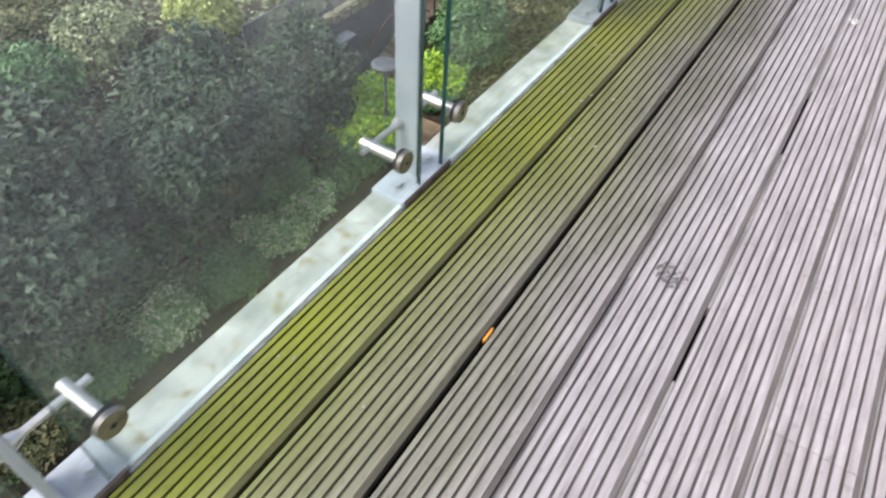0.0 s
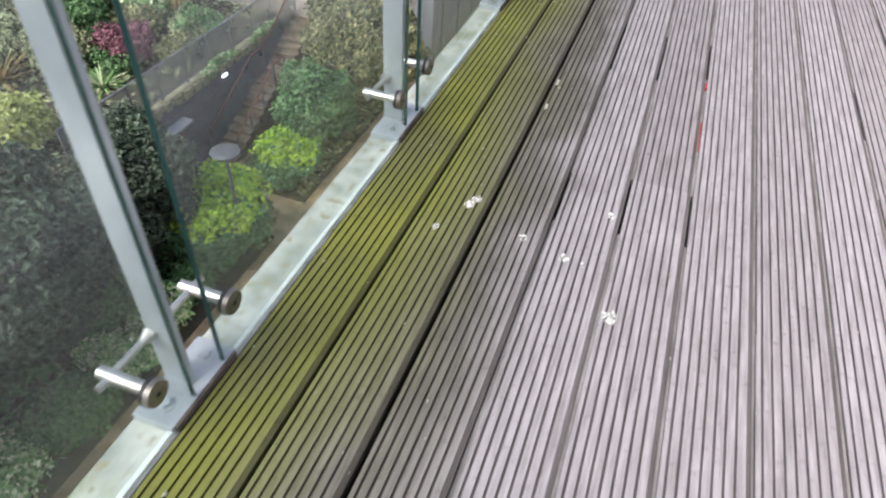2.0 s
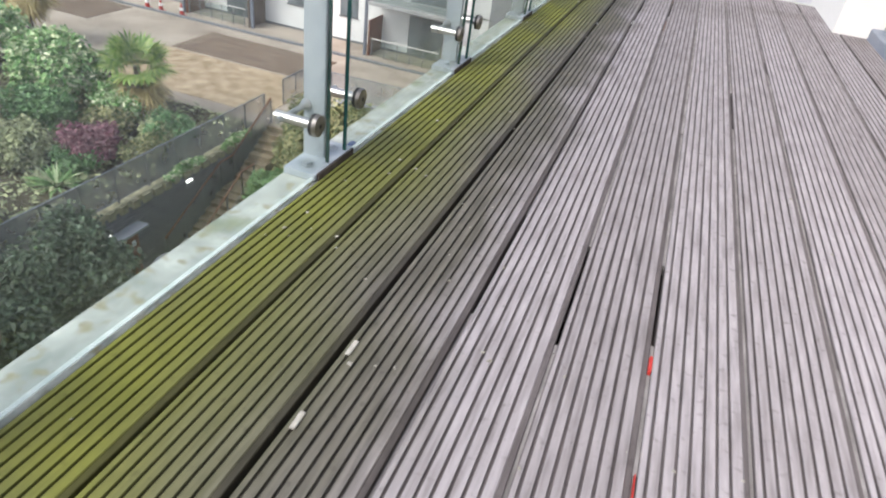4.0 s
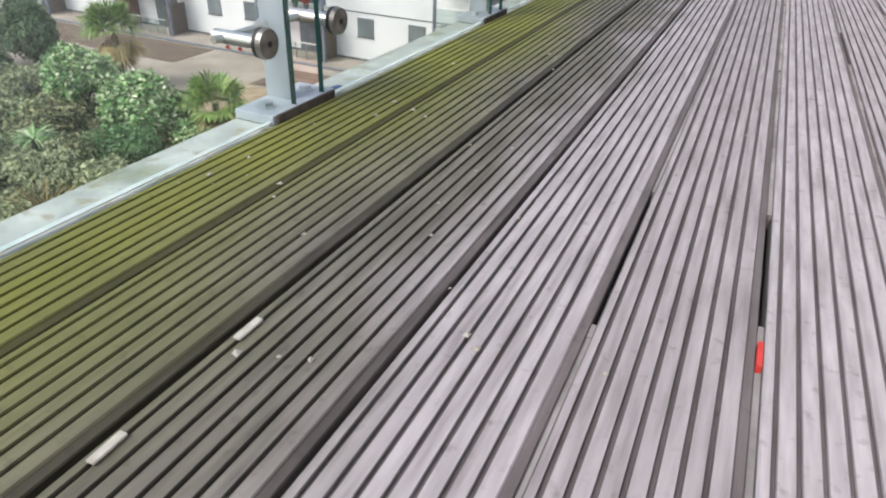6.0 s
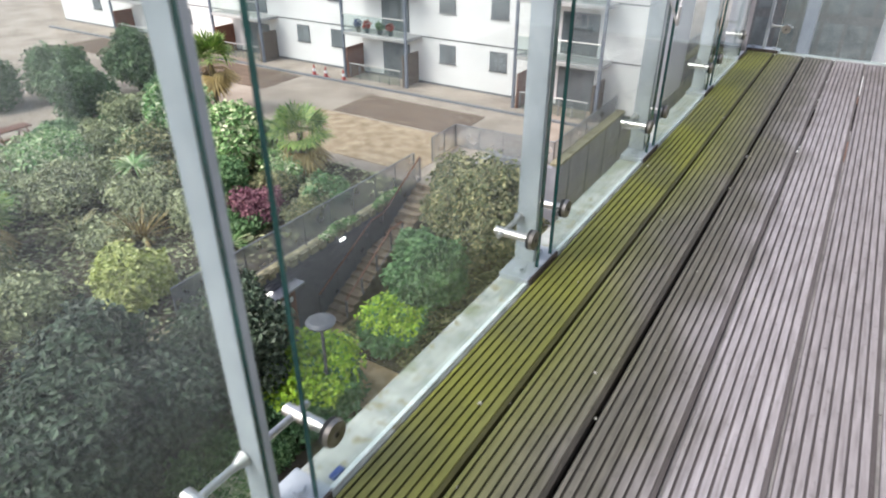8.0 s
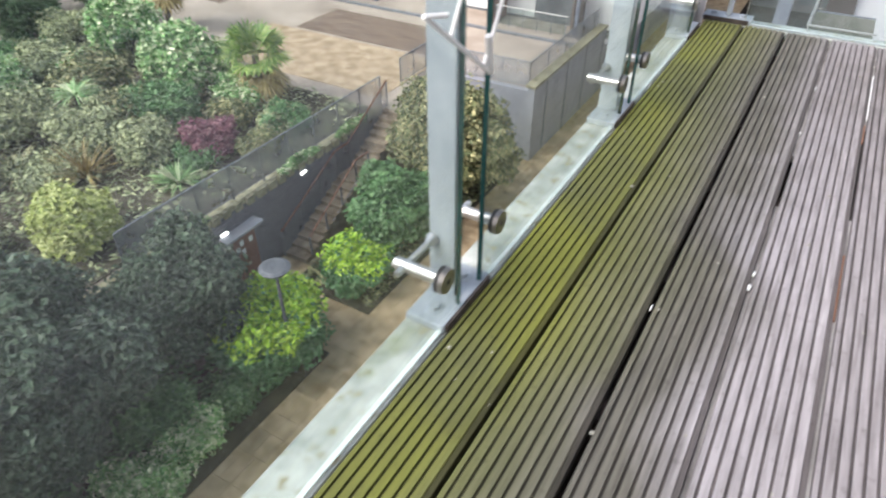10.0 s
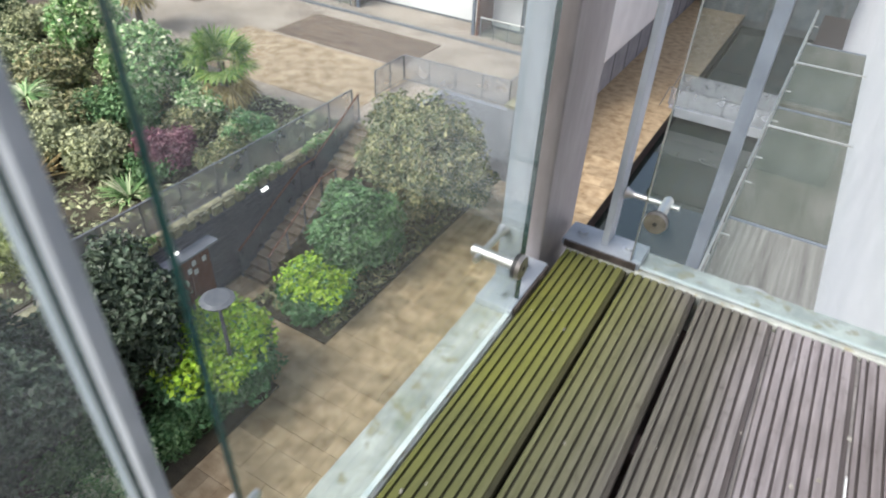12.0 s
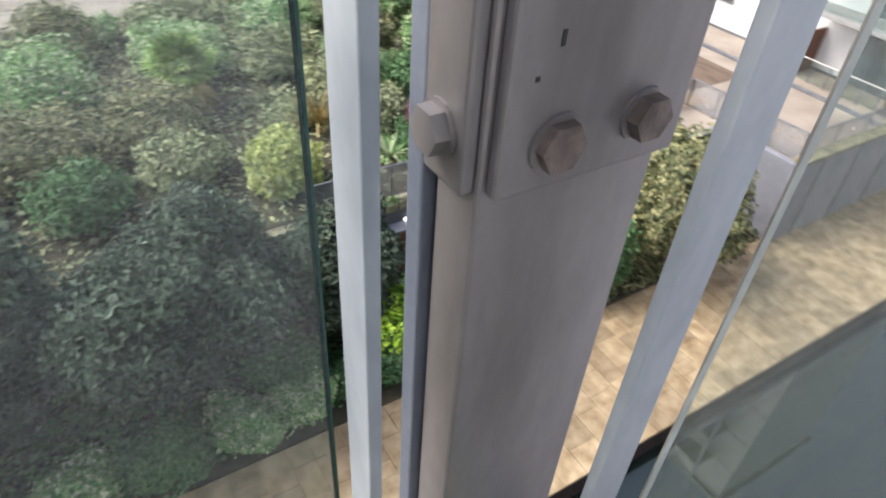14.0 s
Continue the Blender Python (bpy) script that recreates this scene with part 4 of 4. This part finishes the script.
bush("lime_shrub", "rounded shrub with lime green top under the lamp", -10.65, 17.35, LOW, 1.5, 1.75, 2.6, GREENLEAF, 12000, 0.10, 21, LIMELEAF)
bush("lime_shrub", "small shrub with yellow-green top by the steps", -10.6, 21.3, LOW, 1.05, 1.15, 1.75, GREENLEAF, 5000, 0.1, 22, LIMELEAF)
bush("laurel_shrub", "tall glossy green shrub beside the steps", -10.8, 23.9, LOW, 1.35, 1.8, 3.1, MIDLEAF, 11000, 0.11, 23)
tree("olive_tree", "broad olive-green tree with pale flower heads", -10.15, 27.4, LOW, 2.5, -7.6, OLIVELEAF, 26000, 0.115, 24, 0.15)
for k, (x, y, r, h, mt) in enumerate(((-10.4, 13.9, 0.8, 0.9, PALELEAF), (-10.5, 15.3, 0.7, 0.8, MIDLEAF), (-10.5, 12.3, 0.9, 0.9, PALELEAF), (-10.4, 10.4, 1.0, 1.0, MIDLEAF), (-10.5, 8.4, 1.0, 0.9, PALELEAF), (-10.6, 6.3, 1.0, 1.0, MIDLEAF), (-10.6, 4.0, 1.1, 1.0, OLIVELEAF), (-10.6, 1.8, 1.1, 1.0, MIDLEAF), (-11.6, 13.9, 0.9, 1.6, MIDLEAF))):
    bush("border_shrub", "low mixed green shrub along the path", x, y, LOW, r, r * 1.1, h, mt, 2600, 0.085, 30 + k, None, "border shrubs")
bush("yellow_shrub", "rounded pale yellow variegated shrub", -16.25, 15.9, UP, 1.1, 1.15, 1.65, YELLOWLEAF, 7000, 0.1, 41)
bush("purple_shrub", "small purple-leaved shrub behind the railing", -16.8, 21.5, UP, 0.85, 1.0, 1.3, PURPLELEAF, 4500, 0.08, 42)
tree("pale_shrub_tree", "large pale green variegated shrub", -21.3, 24.6, UP, 1.8, -7.4, PALELEAF, 11000, 0.13, 43, 0.05, "pale shrubs")
tree("pale_shrub_tree", "pale green variegated shrub with bare stems", -26.6, 25.8, UP, 1.7, -7.5, PALELEAF, 9000, 0.14, 44, 0.3, "pale shrubs")
bush("green_shrub", "bright green shrub under the pale shrubs", -19.8, 22.4, UP, 1.2, 1.2, 1.8, MIDLEAF, 5000, 0.1, 45)
palm("fan_palm", "fan palm with dead straw skirt", -18.3, 25.6, UP, 2.1, 1.5, 46)
palm("fan_palm", "tall fan palm behind the pale shrubs", -28.6, 29.8, UP, 3.0, 1.7, 47)
palm("fan_palm", "yellowing fan palm among dry leaves", -22.6, 14.6, UP, 1.7, 1.4, 48)
spiky("flax_plant", "tall spiky flax with brown-green blades", -19.4, 18.3, UP, 1.9, STRAW, 51, 110, 1.1)
spiky("cabbage_palm", "grey-green spiky cabbage palm", -22.8, 20.7, UP, 1.3, PALELEAF, 52, 110, 0.7, 1.3, 0.5)
spiky("flax_plant", "pale green spiky flax plant", -16.4, 19.6, UP, 1.2, PALELEAF, 53, 110, 0.9)
spiky("flax_plant", "spiky olive green flax plant", -21.5, 17.2, UP, 1.5, OLIVELEAF, 54, 100, 1.0)
for k, (x, y, r, h, mt) in enumerate(((-18.4, 20.2, 1.1, 1.3, GREYLEAF), (-20.9, 19.8, 1.3, 1.5, GREYLEAF), (-24.2, 18.6, 1.6, 1.8, GREYLEAF), (-24.6, 22.4, 1.5, 1.8, OLIVELEAF), (-22.4, 26.8, 1.1, 1.2, GREYLEAF), (-18.0, 23.4, 0.9, 1.0, OLIVELEAF), (-16.2, 24.2, 0.8, 0.9, GREYLEAF), (-15.5, 22.6, 0.7, 0.8, OLIVELEAF), (-25.6, 15.0, 1.8, 1.9, PALELEAF), (-20.6, 13.0, 1.5, 1.7, OLIVELEAF), (-17.8, 13.2, 1.3, 1.4, GREYLEAF), (-27.8, 19.8, 1.7, 1.7, PALELEAF), (-28.5, 23.0, 1.4, 1.2, GREYLEAF), (-30.6, 21.8, 1.5, 1.2, MIDLEAF), (-29.5, 16.0, 2.0, 1.8, GREYLEAF), (-24.0, 10.0, 2.0, 2.2, PALELEAF), (-19.6, 9.4, 2.0, 2.2, OLIVELEAF), (-28.5, 11.0, 2.0, 2.0, OLIVELEAF), (-16.8, 10.2, 1.3, 1.6, MIDLEAF), (-31.5, 26.4, 1.5, 1.3, GREYLEAF), (-24.6, 5.0, 2.2, 2.4, PALELEAF), (-18.5, 5.0, 2.2, 2.4, OLIVELEAF))):
    bush("terrace_shrub", "loose mixed shrub on the terrace bed", x, y, UP, r, r, h, mt, 4200, 0.1, 60 + k, None, "terrace shrubs")
for k, (x, y, r, top) in enumerate(((-36.0, 30.2, 1.8, -6.6), (-34.0, 25.4, 1.9, -7.8), (-38.4, 27.0, 2.0, -7.6), (-31.8, 29.2, 1.3, -8.4), (-40.5, 23.0, 2.3, -7.4))):
    tree("conifer_shrub", "dark green bushy conifer at the bed's end", x, y, UP, r, top, MIDLEAF if k == 3 else DARKGREEN, 9000, 0.13, 90 + k, 0.0, "conifer shrubs")
rng2 = random.Random(77)
KINDS = ((GREYLEAF, 0.9, 1.0), (OLIVELEAF, 0.9, 1.1), (MIDLEAF, 0.8, 0.9), (PALELEAF, 0.9, 1.1), (GREYLEAF, 1.1, 0.7))
for k in range(34):
    mt, r, h = rng2.choice(KINDS)
    x, y = rng2.uniform(-32, -15.6), rng2.uniform(4, 26.5)
    s = rng2.uniform(0.7, 1.3)
    bush("infill_shrub", "low dry shrub filling the terrace bed", x, y, UP, r * s, r * s, h * s, mt, 1900, 0.1, 200 + k, None, "infill shrubs")
rg = np.random.default_rng(300)
for nm, lb, lo, hi, n, mt in (("ground_cover", "olive and straw ground cover on the terrace bed", (-33, 0, UP + 0.05), (-14.5, 27.5, UP + 0.35), 26000, GREYLEAF), ("ground_cover", "green ground cover below the trees", (-13.9, 0, LOW + 0.06), (-9.9, 19.1, LOW + 0.4), 16000, MIDLEAF), ("ground_cover", "olive ground cover beside the steps", (-12.6, 20.6, LOW + 0.06), (-9.6, 31, LOW + 0.35), 6000, OLIVELEAF)):
    c = rg.random((n, 3)) * (np.array(hi) - np.array(lo)) + np.array(lo)
    c[:, 2] = lo[2] + (hi[2] - lo[2]) * rg.random(n) ** 2
    u, v = rg.normal(size=(n, 3)) * (0.07, 0.07, 0.03), rg.normal(size=(n, 3)) * (0.05, 0.05, 0.02)
    q = np.stack([c - u, c + v, c + u, c - v], 1).reshape(-1, 3)
    tagged(new(nm, quads_mesh(nm, q.tolist(), np.arange(4 * n).reshape(-1, 4).tolist(), mt)), lb, "ground cover", "", "stuff")
bench = thing("picnic_table", "dark wooden picnic table on the gravel terrace", "table", "", "", (-33.5, 21.2, UP))
for nm, x0, x1, z0, z1 in (("tabletop", -0.4, 0.4, 0.70, 0.76), ("seat", -0.85, -0.58, 0.42, 0.47), ("seat", 0.58, 0.85, 0.42, 0.47)):
    part(nm, boxed((x0, -0.9, z0), (x1, 0.9, z1), 0.01), TIMBER, bench)
for y in (-0.65, 0.65):
    part("frame", rods([((-0.75, y, 0), (-0.3, y, 0.72)), ((0.75, y, 0), (0.3, y, 0.72)), ((-0.8, y, 0.42), (0.8, y, 0.42))], 0.04, 6), TIMBER, bench)
for k, (y, n) in enumerate(((22.8, 700), (25.9, 500), (17.6, 300))):
    r2 = np.random.default_rng(120 + k)
    ivy = thing("trailing_ivy", "pale trailing ivy over the coping", "plant", "", "", (WALLX - 0.05, y, UP))
    v, f = leaves(r2, [(0, 0, 0.05), (0, 0.7, 0.0), (0.02, -0.6, -0.02)], [(0.16, 0.7, 0.25), (0.14, 0.5, 0.2), (0.12, 0.5, 0.18)], n, 0.1)
    ob = new("foliage", quads_mesh("foliage", v.tolist(), f.tolist(), PALELEAF))
    ob.parent = ivy

# ---- deck boards ----
rng = random.Random(3)


def board_mesh(length, w=0.1445):
    """A board with eight flat ridges, seven narrow grooves and a worn rebate along one edge."""
    n, d = 7, 0.0048
    prof = [(0.0, -0.028), (0.0, -0.0025), (0.002, 0.0)]
    pitch = 0.0178 * w / 0.1445
    for k in range(n):
        a = 0.0112 + k * pitch
        prof += [(a - 0.0026, 0.0), (a - 0.0017, -d), (a + 0.0017, -d), (a + 0.0026, 0.0)]
    prof += [(w - 0.0105, 0.0), (w - 0.0085, -0.003), (w - 0.001, -0.0042), (w, -0.006), (w, -0.028)]
    verts = [(x, 0.0, z) for x, z in prof] + [(x, length, z) for x, z in prof]
    m = len(prof)
    faces = [(k, k + 1, m + k + 1, m + k) for k in range(m - 1)] + [tuple(range(m))[::-1], tuple(range(m, 2 * m))]
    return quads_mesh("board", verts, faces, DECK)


deck = tagged(new("floor_deck"), "weathered ribbed timber deck with algae along the glass", "deck", "", "structure")
cuts = {0: (2.1,), 1: (3.3,), 2: (1.2, 8.86), 3: (2.6, 6.42), 4: (2.6, 6.42), 5: (4.4, 8.0), 6: (2.2, 6.0), 7: (3.4, 9.2), 8: (1.8, 5.3), 9: (4.0, 7.7)}
lengths = {}
for k in range(10):
    stops = (Y0,) + cuts[k] + (Y1,)
    for a, b in zip(stops, stops[1:]):
        ln = round(b - a - 0.0012, 3)
        wide = 0.1415 if k < 3 else 0.1445
        me = lengths.setdefault((ln, wide), None) or board_mesh(ln, wide)
        lengths[(ln, wide)] = me
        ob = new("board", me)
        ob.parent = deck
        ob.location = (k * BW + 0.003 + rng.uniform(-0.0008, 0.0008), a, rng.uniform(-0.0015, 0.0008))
for a, b in ((8.0, 10.32),):
    ob = new("board", board_mesh(round(b - a, 3)))
    ob.parent = deck
    ob.location = (1.503, a, -0.001)
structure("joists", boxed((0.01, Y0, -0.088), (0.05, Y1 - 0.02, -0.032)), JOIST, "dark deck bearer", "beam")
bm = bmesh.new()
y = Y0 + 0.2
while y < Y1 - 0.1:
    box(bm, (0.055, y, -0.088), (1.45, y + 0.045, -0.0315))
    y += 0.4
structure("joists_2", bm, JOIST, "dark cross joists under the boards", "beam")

# grime packed into the joints of the inner boards, open in short slits between the joists
SLITS = {3: ((6.2, 6.4), (7.02, 7.41), (9.88, 10.15)), 4: ((4.4, 4.59), (5.14, 5.46), (6.2, 6.43), (7.0, 7.34), (9.89, 10.4)), 5: ((6.22, 6.42), (7.08, 7.35)), 6: ((4.1, 4.35), (8.3, 8.7)), 7: ((5.0, 5.3), (9.1, 9.3)), 8: ((6.9, 7.2),), 9: ((7.6, 7.9),)}
bm = bmesh.new()
for k in range(3, 10):
    y = Y0
    for a, b in SLITS[k] + ((Y1 - 0.01, Y1),):
        while y < a - 0.02:
            e = min(a, y + rng.uniform(0.15, 0.6))
            box(bm, (k * BW - 0.0038, y, -0.03), (k * BW + 0.0038, e, (-0.012 if k == 3 else -0.006) - rng.uniform(0, 0.004)))
            y = e
        y = b
tagged(part("joint_grime", bm, GRIME), "grey grime packed in the deck joints", "grime", "", "stuff")

# bent white wire hung over the balustrade post
wire = thing("wire_hanger", "bent white wire hanger hooked on the balustrade", "wire hanger", "", "", (0.0, 0.0, 0.0))
part("bar", rods([((0.004, 9.059, 0.578), (0.004, 9.242, 0.444)), ((0.004, 9.059, 0.578), (0.02, 9.085, 0.575))], 0.0035), WHITEWIRE, wire)
part("hook", rods([((0.004, 9.242, 0.444), (0.012, 9.214, 0.51))], 0.005), WHITEWIRE, wire)
part("strand", rods([((0.004, 9.12, 0.531), (0.004, 9.208, 0.676)), ((0.004, 9.208, 0.676), (0.06, 9.50, 1.165))], 0.0028), WHITEWIRE, wire)
part("strand", rods([((0.004, 9.219, 0.464), (0.004, 9.336, 0.644)), ((0.004, 9.336, 0.644), (0.06, 9.69, 1.165))], 0.0028), WHITEWIRE, wire)

# bits lying on the deck and ledge
for y0, y1, wd in ((7.003, 7.042, 0.005), (6.63, 6.79, 0.0018)):
    tp = part("red_tape", boxed((0.75 - wd / 2, y0, -0.016), (0.75 + wd / 2, y1, -0.001)), RED)
    tagged(tp, "scrap of red tape in the deck joint", "tape")
lf = part("orange_leaf", boxed((0.297, 4.282, -0.004), (0.3025, 4.312, 0.003), 0.001), ORANGE)
tagged(lf, "small orange leaf stuck in the deck joint", "leaf")
for x, y, ln, ang in ((0.3145, 6.83, 0.034, 1), (0.3155, 6.672, 0.032, 2)):
    ch = part("wood_chip", boxed((-0.004, -ln / 2, 0.0), (0.004, ln / 2, 0.003), 0.001), CRUMB)
    ch.matrix_basis = pose(x, y, 0.001, 0, 0, ang)
    tagged(ch, "pale wood splinter on the deck", "splinter", "splinters")
for x, y, ln, wd in ((0.4475, 9.577, 0.012, 0.004), (0.4465, 9.528, 0.014, 0.006), (0.45, 10.628, 0.016, 0.003), (0.4475, 10.278, 0.012, 0.004), (0.2985, 9.374, 0.014, 0.003), (0.6, 10.64, 0.36, 0.003)):
    fl = part("paper_flake", boxed((x - wd / 2, y - ln / 2, -0.006), (x + wd / 2, y + ln / 2, -0.0005), 0.0008), WHITE)
    tagged(fl, "small white paper flake caught in the deck joint", "paper scrap", "paper flakes")
for y0, y1 in ((9.51, 9.735), (10.3, 10.42)):
    tp = part("brown_cord", rod(bmesh.new(), (0.598, y0, -0.004), (0.598, y1, -0.004), 0.002, None, 8), RUSTRAIL)
    tagged(tp, "red-brown cord lying in the deck joint", "cord", "cords")
for k, (x, y, r, mt) in enumerate(((0.621, 5.925, 0.017, DROPPING), (0.501, 6.06, 0.012, DROPPING), (0.262, 6.18, 0.012, DROPPING), (0.252, 6.155, 0.011, DROPPING), (0.575, 6.25, 0.012, DROPPING), (0.543, 6.057, 0.007, DROPPING), (0.207, 6.05, 0.009, DROPPING), (0.40, 6.09, 0.010, DROPPING), (0.515, 4.613, 0.03, SOOT))):
    rs = random.Random(400 + k)
    bm = bmesh.new()
    ring = [bm.verts.new((r * rs.uniform(0.6, 1.25) * math.cos(i * math.tau / 14), 1.3 * r * rs.uniform(0.6, 1.25) * math.sin(i * math.tau / 14), 0.0)) for i in range(14)]
    top = [bm.verts.new((v.co.x * 0.6, v.co.y * 0.6, 0.0006)) for v in ring]
    for i in range(14):
        bm.faces.new((ring[i], ring[(i + 1) % 14], top[(i + 1) % 14], top[i]))
    bm.faces.new(top)
    sp = part("dark_smudge" if mt is SOOT else "bird_dropping", bm, mt)
    sp.location = (x, y, 0.001)
    tagged(sp, "dark sooty smudge on the grey deck" if mt is SOOT else "dried whitish bird dropping on the deck boards", "stain", "" if mt is SOOT else "bird droppings")
bl = thing("blue_cap", "small blue plastic cap on the ledge", "cap", "", "", (-0.026, 7.49, -0.006))
part("cap", boxed((-0.007, -0.014, 0), (0.007, 0.014, 0.008), 0.002), BLUE, bl)
bm = bmesh.new()
for k in range(420):
    x, y = rng.uniform(0.02, 1.4) ** 1.15, rng.uniform(3.2, 11.0)
    s = rng.choice((0.0009, 0.0012, 0.0016, 0.0024)) * rng.uniform(0.8, 1.5)
    c = Vector((x, y, s * 0.4))
    vs = [bm.verts.new(c + Vector((s * rng.uniform(0.6, 1.6) * a, s * rng.uniform(0.6, 1.8) * b, s * h))) for a, b, h in ((-1, -1, 0), (1, -1, 0), (0.9, 1, 0), (-1, 0.8, 0), (0, 0, 1))]
    for q in ((0, 1, 4), (1, 2, 4), (2, 3, 4), (3, 0, 4)):
        bm.faces.new([vs[i] for i in q])
tagged(part("deck_grit", bm, CRUMB), "pale grit and crumbs scattered on the deck", "grit", "", "stuff")

# ---- paving slabs of the towpath ----
paving = tagged(new("pavement"), "worn tan stone slabs along the canal", "pavement", "", "structure")
slab_meshes = {}


def slab(x0, y0, x1, y1, dz):
    key = (round(x1 - x0, 2), round(y1 - y0, 2))
    if key not in slab_meshes:
        bm = bmesh.new()
        box(bm, (0.005, 0.005, -0.05), (key[0] - 0.005, key[1] - 0.005, 0.0))
        me = bpy.data.meshes.new("slab")
        bm.to_mesh(me)
        bm.free()
        me.materials.append(SLAB)
        slab_meshes[key] = me
    ob = new("slab", slab_meshes[key])
    ob.parent = paving
    ob.location = (x0, y0, LOW + dz)


far_bm = bmesh.new()
count = 0
y = 2.0
while y < 70:
    depth = rng.choice((0.6, 0.75, 0.9))
    left = -9.5 if y < 17.9 else (-12.7 if y < 20.0 else (-9.5 if y < 32.0 else -9.2))
    x = -5.1
    while x > left + 0.05:
        w = rng.choice((0.45, 0.6, 0.75, 0.9, 1.05))
        if x - w < left + 0.3:
            w = round(x - left, 2)
        if 9.5 < y < 36 and count < 300:
            slab(x - w, y, x, y + depth, rng.uniform(-0.004, 0.004))
            count += 1
        else:
            dz = LOW + rng.uniform(-0.004, 0.004)
            box(far_bm, (x - w + 0.005, y + 0.005, dz - 0.05), (x - 0.005, y + depth - 0.005, dz))
        x -= w
    y += depth
for i in range(3):
    for j in range(4):
        slab(-13.95 + 0.42 * i - 0.0, 18.3 + 0.75 * j, -13.95 + 0.42 * i + 0.42, 18.3 + 0.75 * j + 0.75, 0.0)
tagged(part("slab_rest", far_bm, SLAB, paving), "worn tan stone slabs further off", "", "", "stuff")
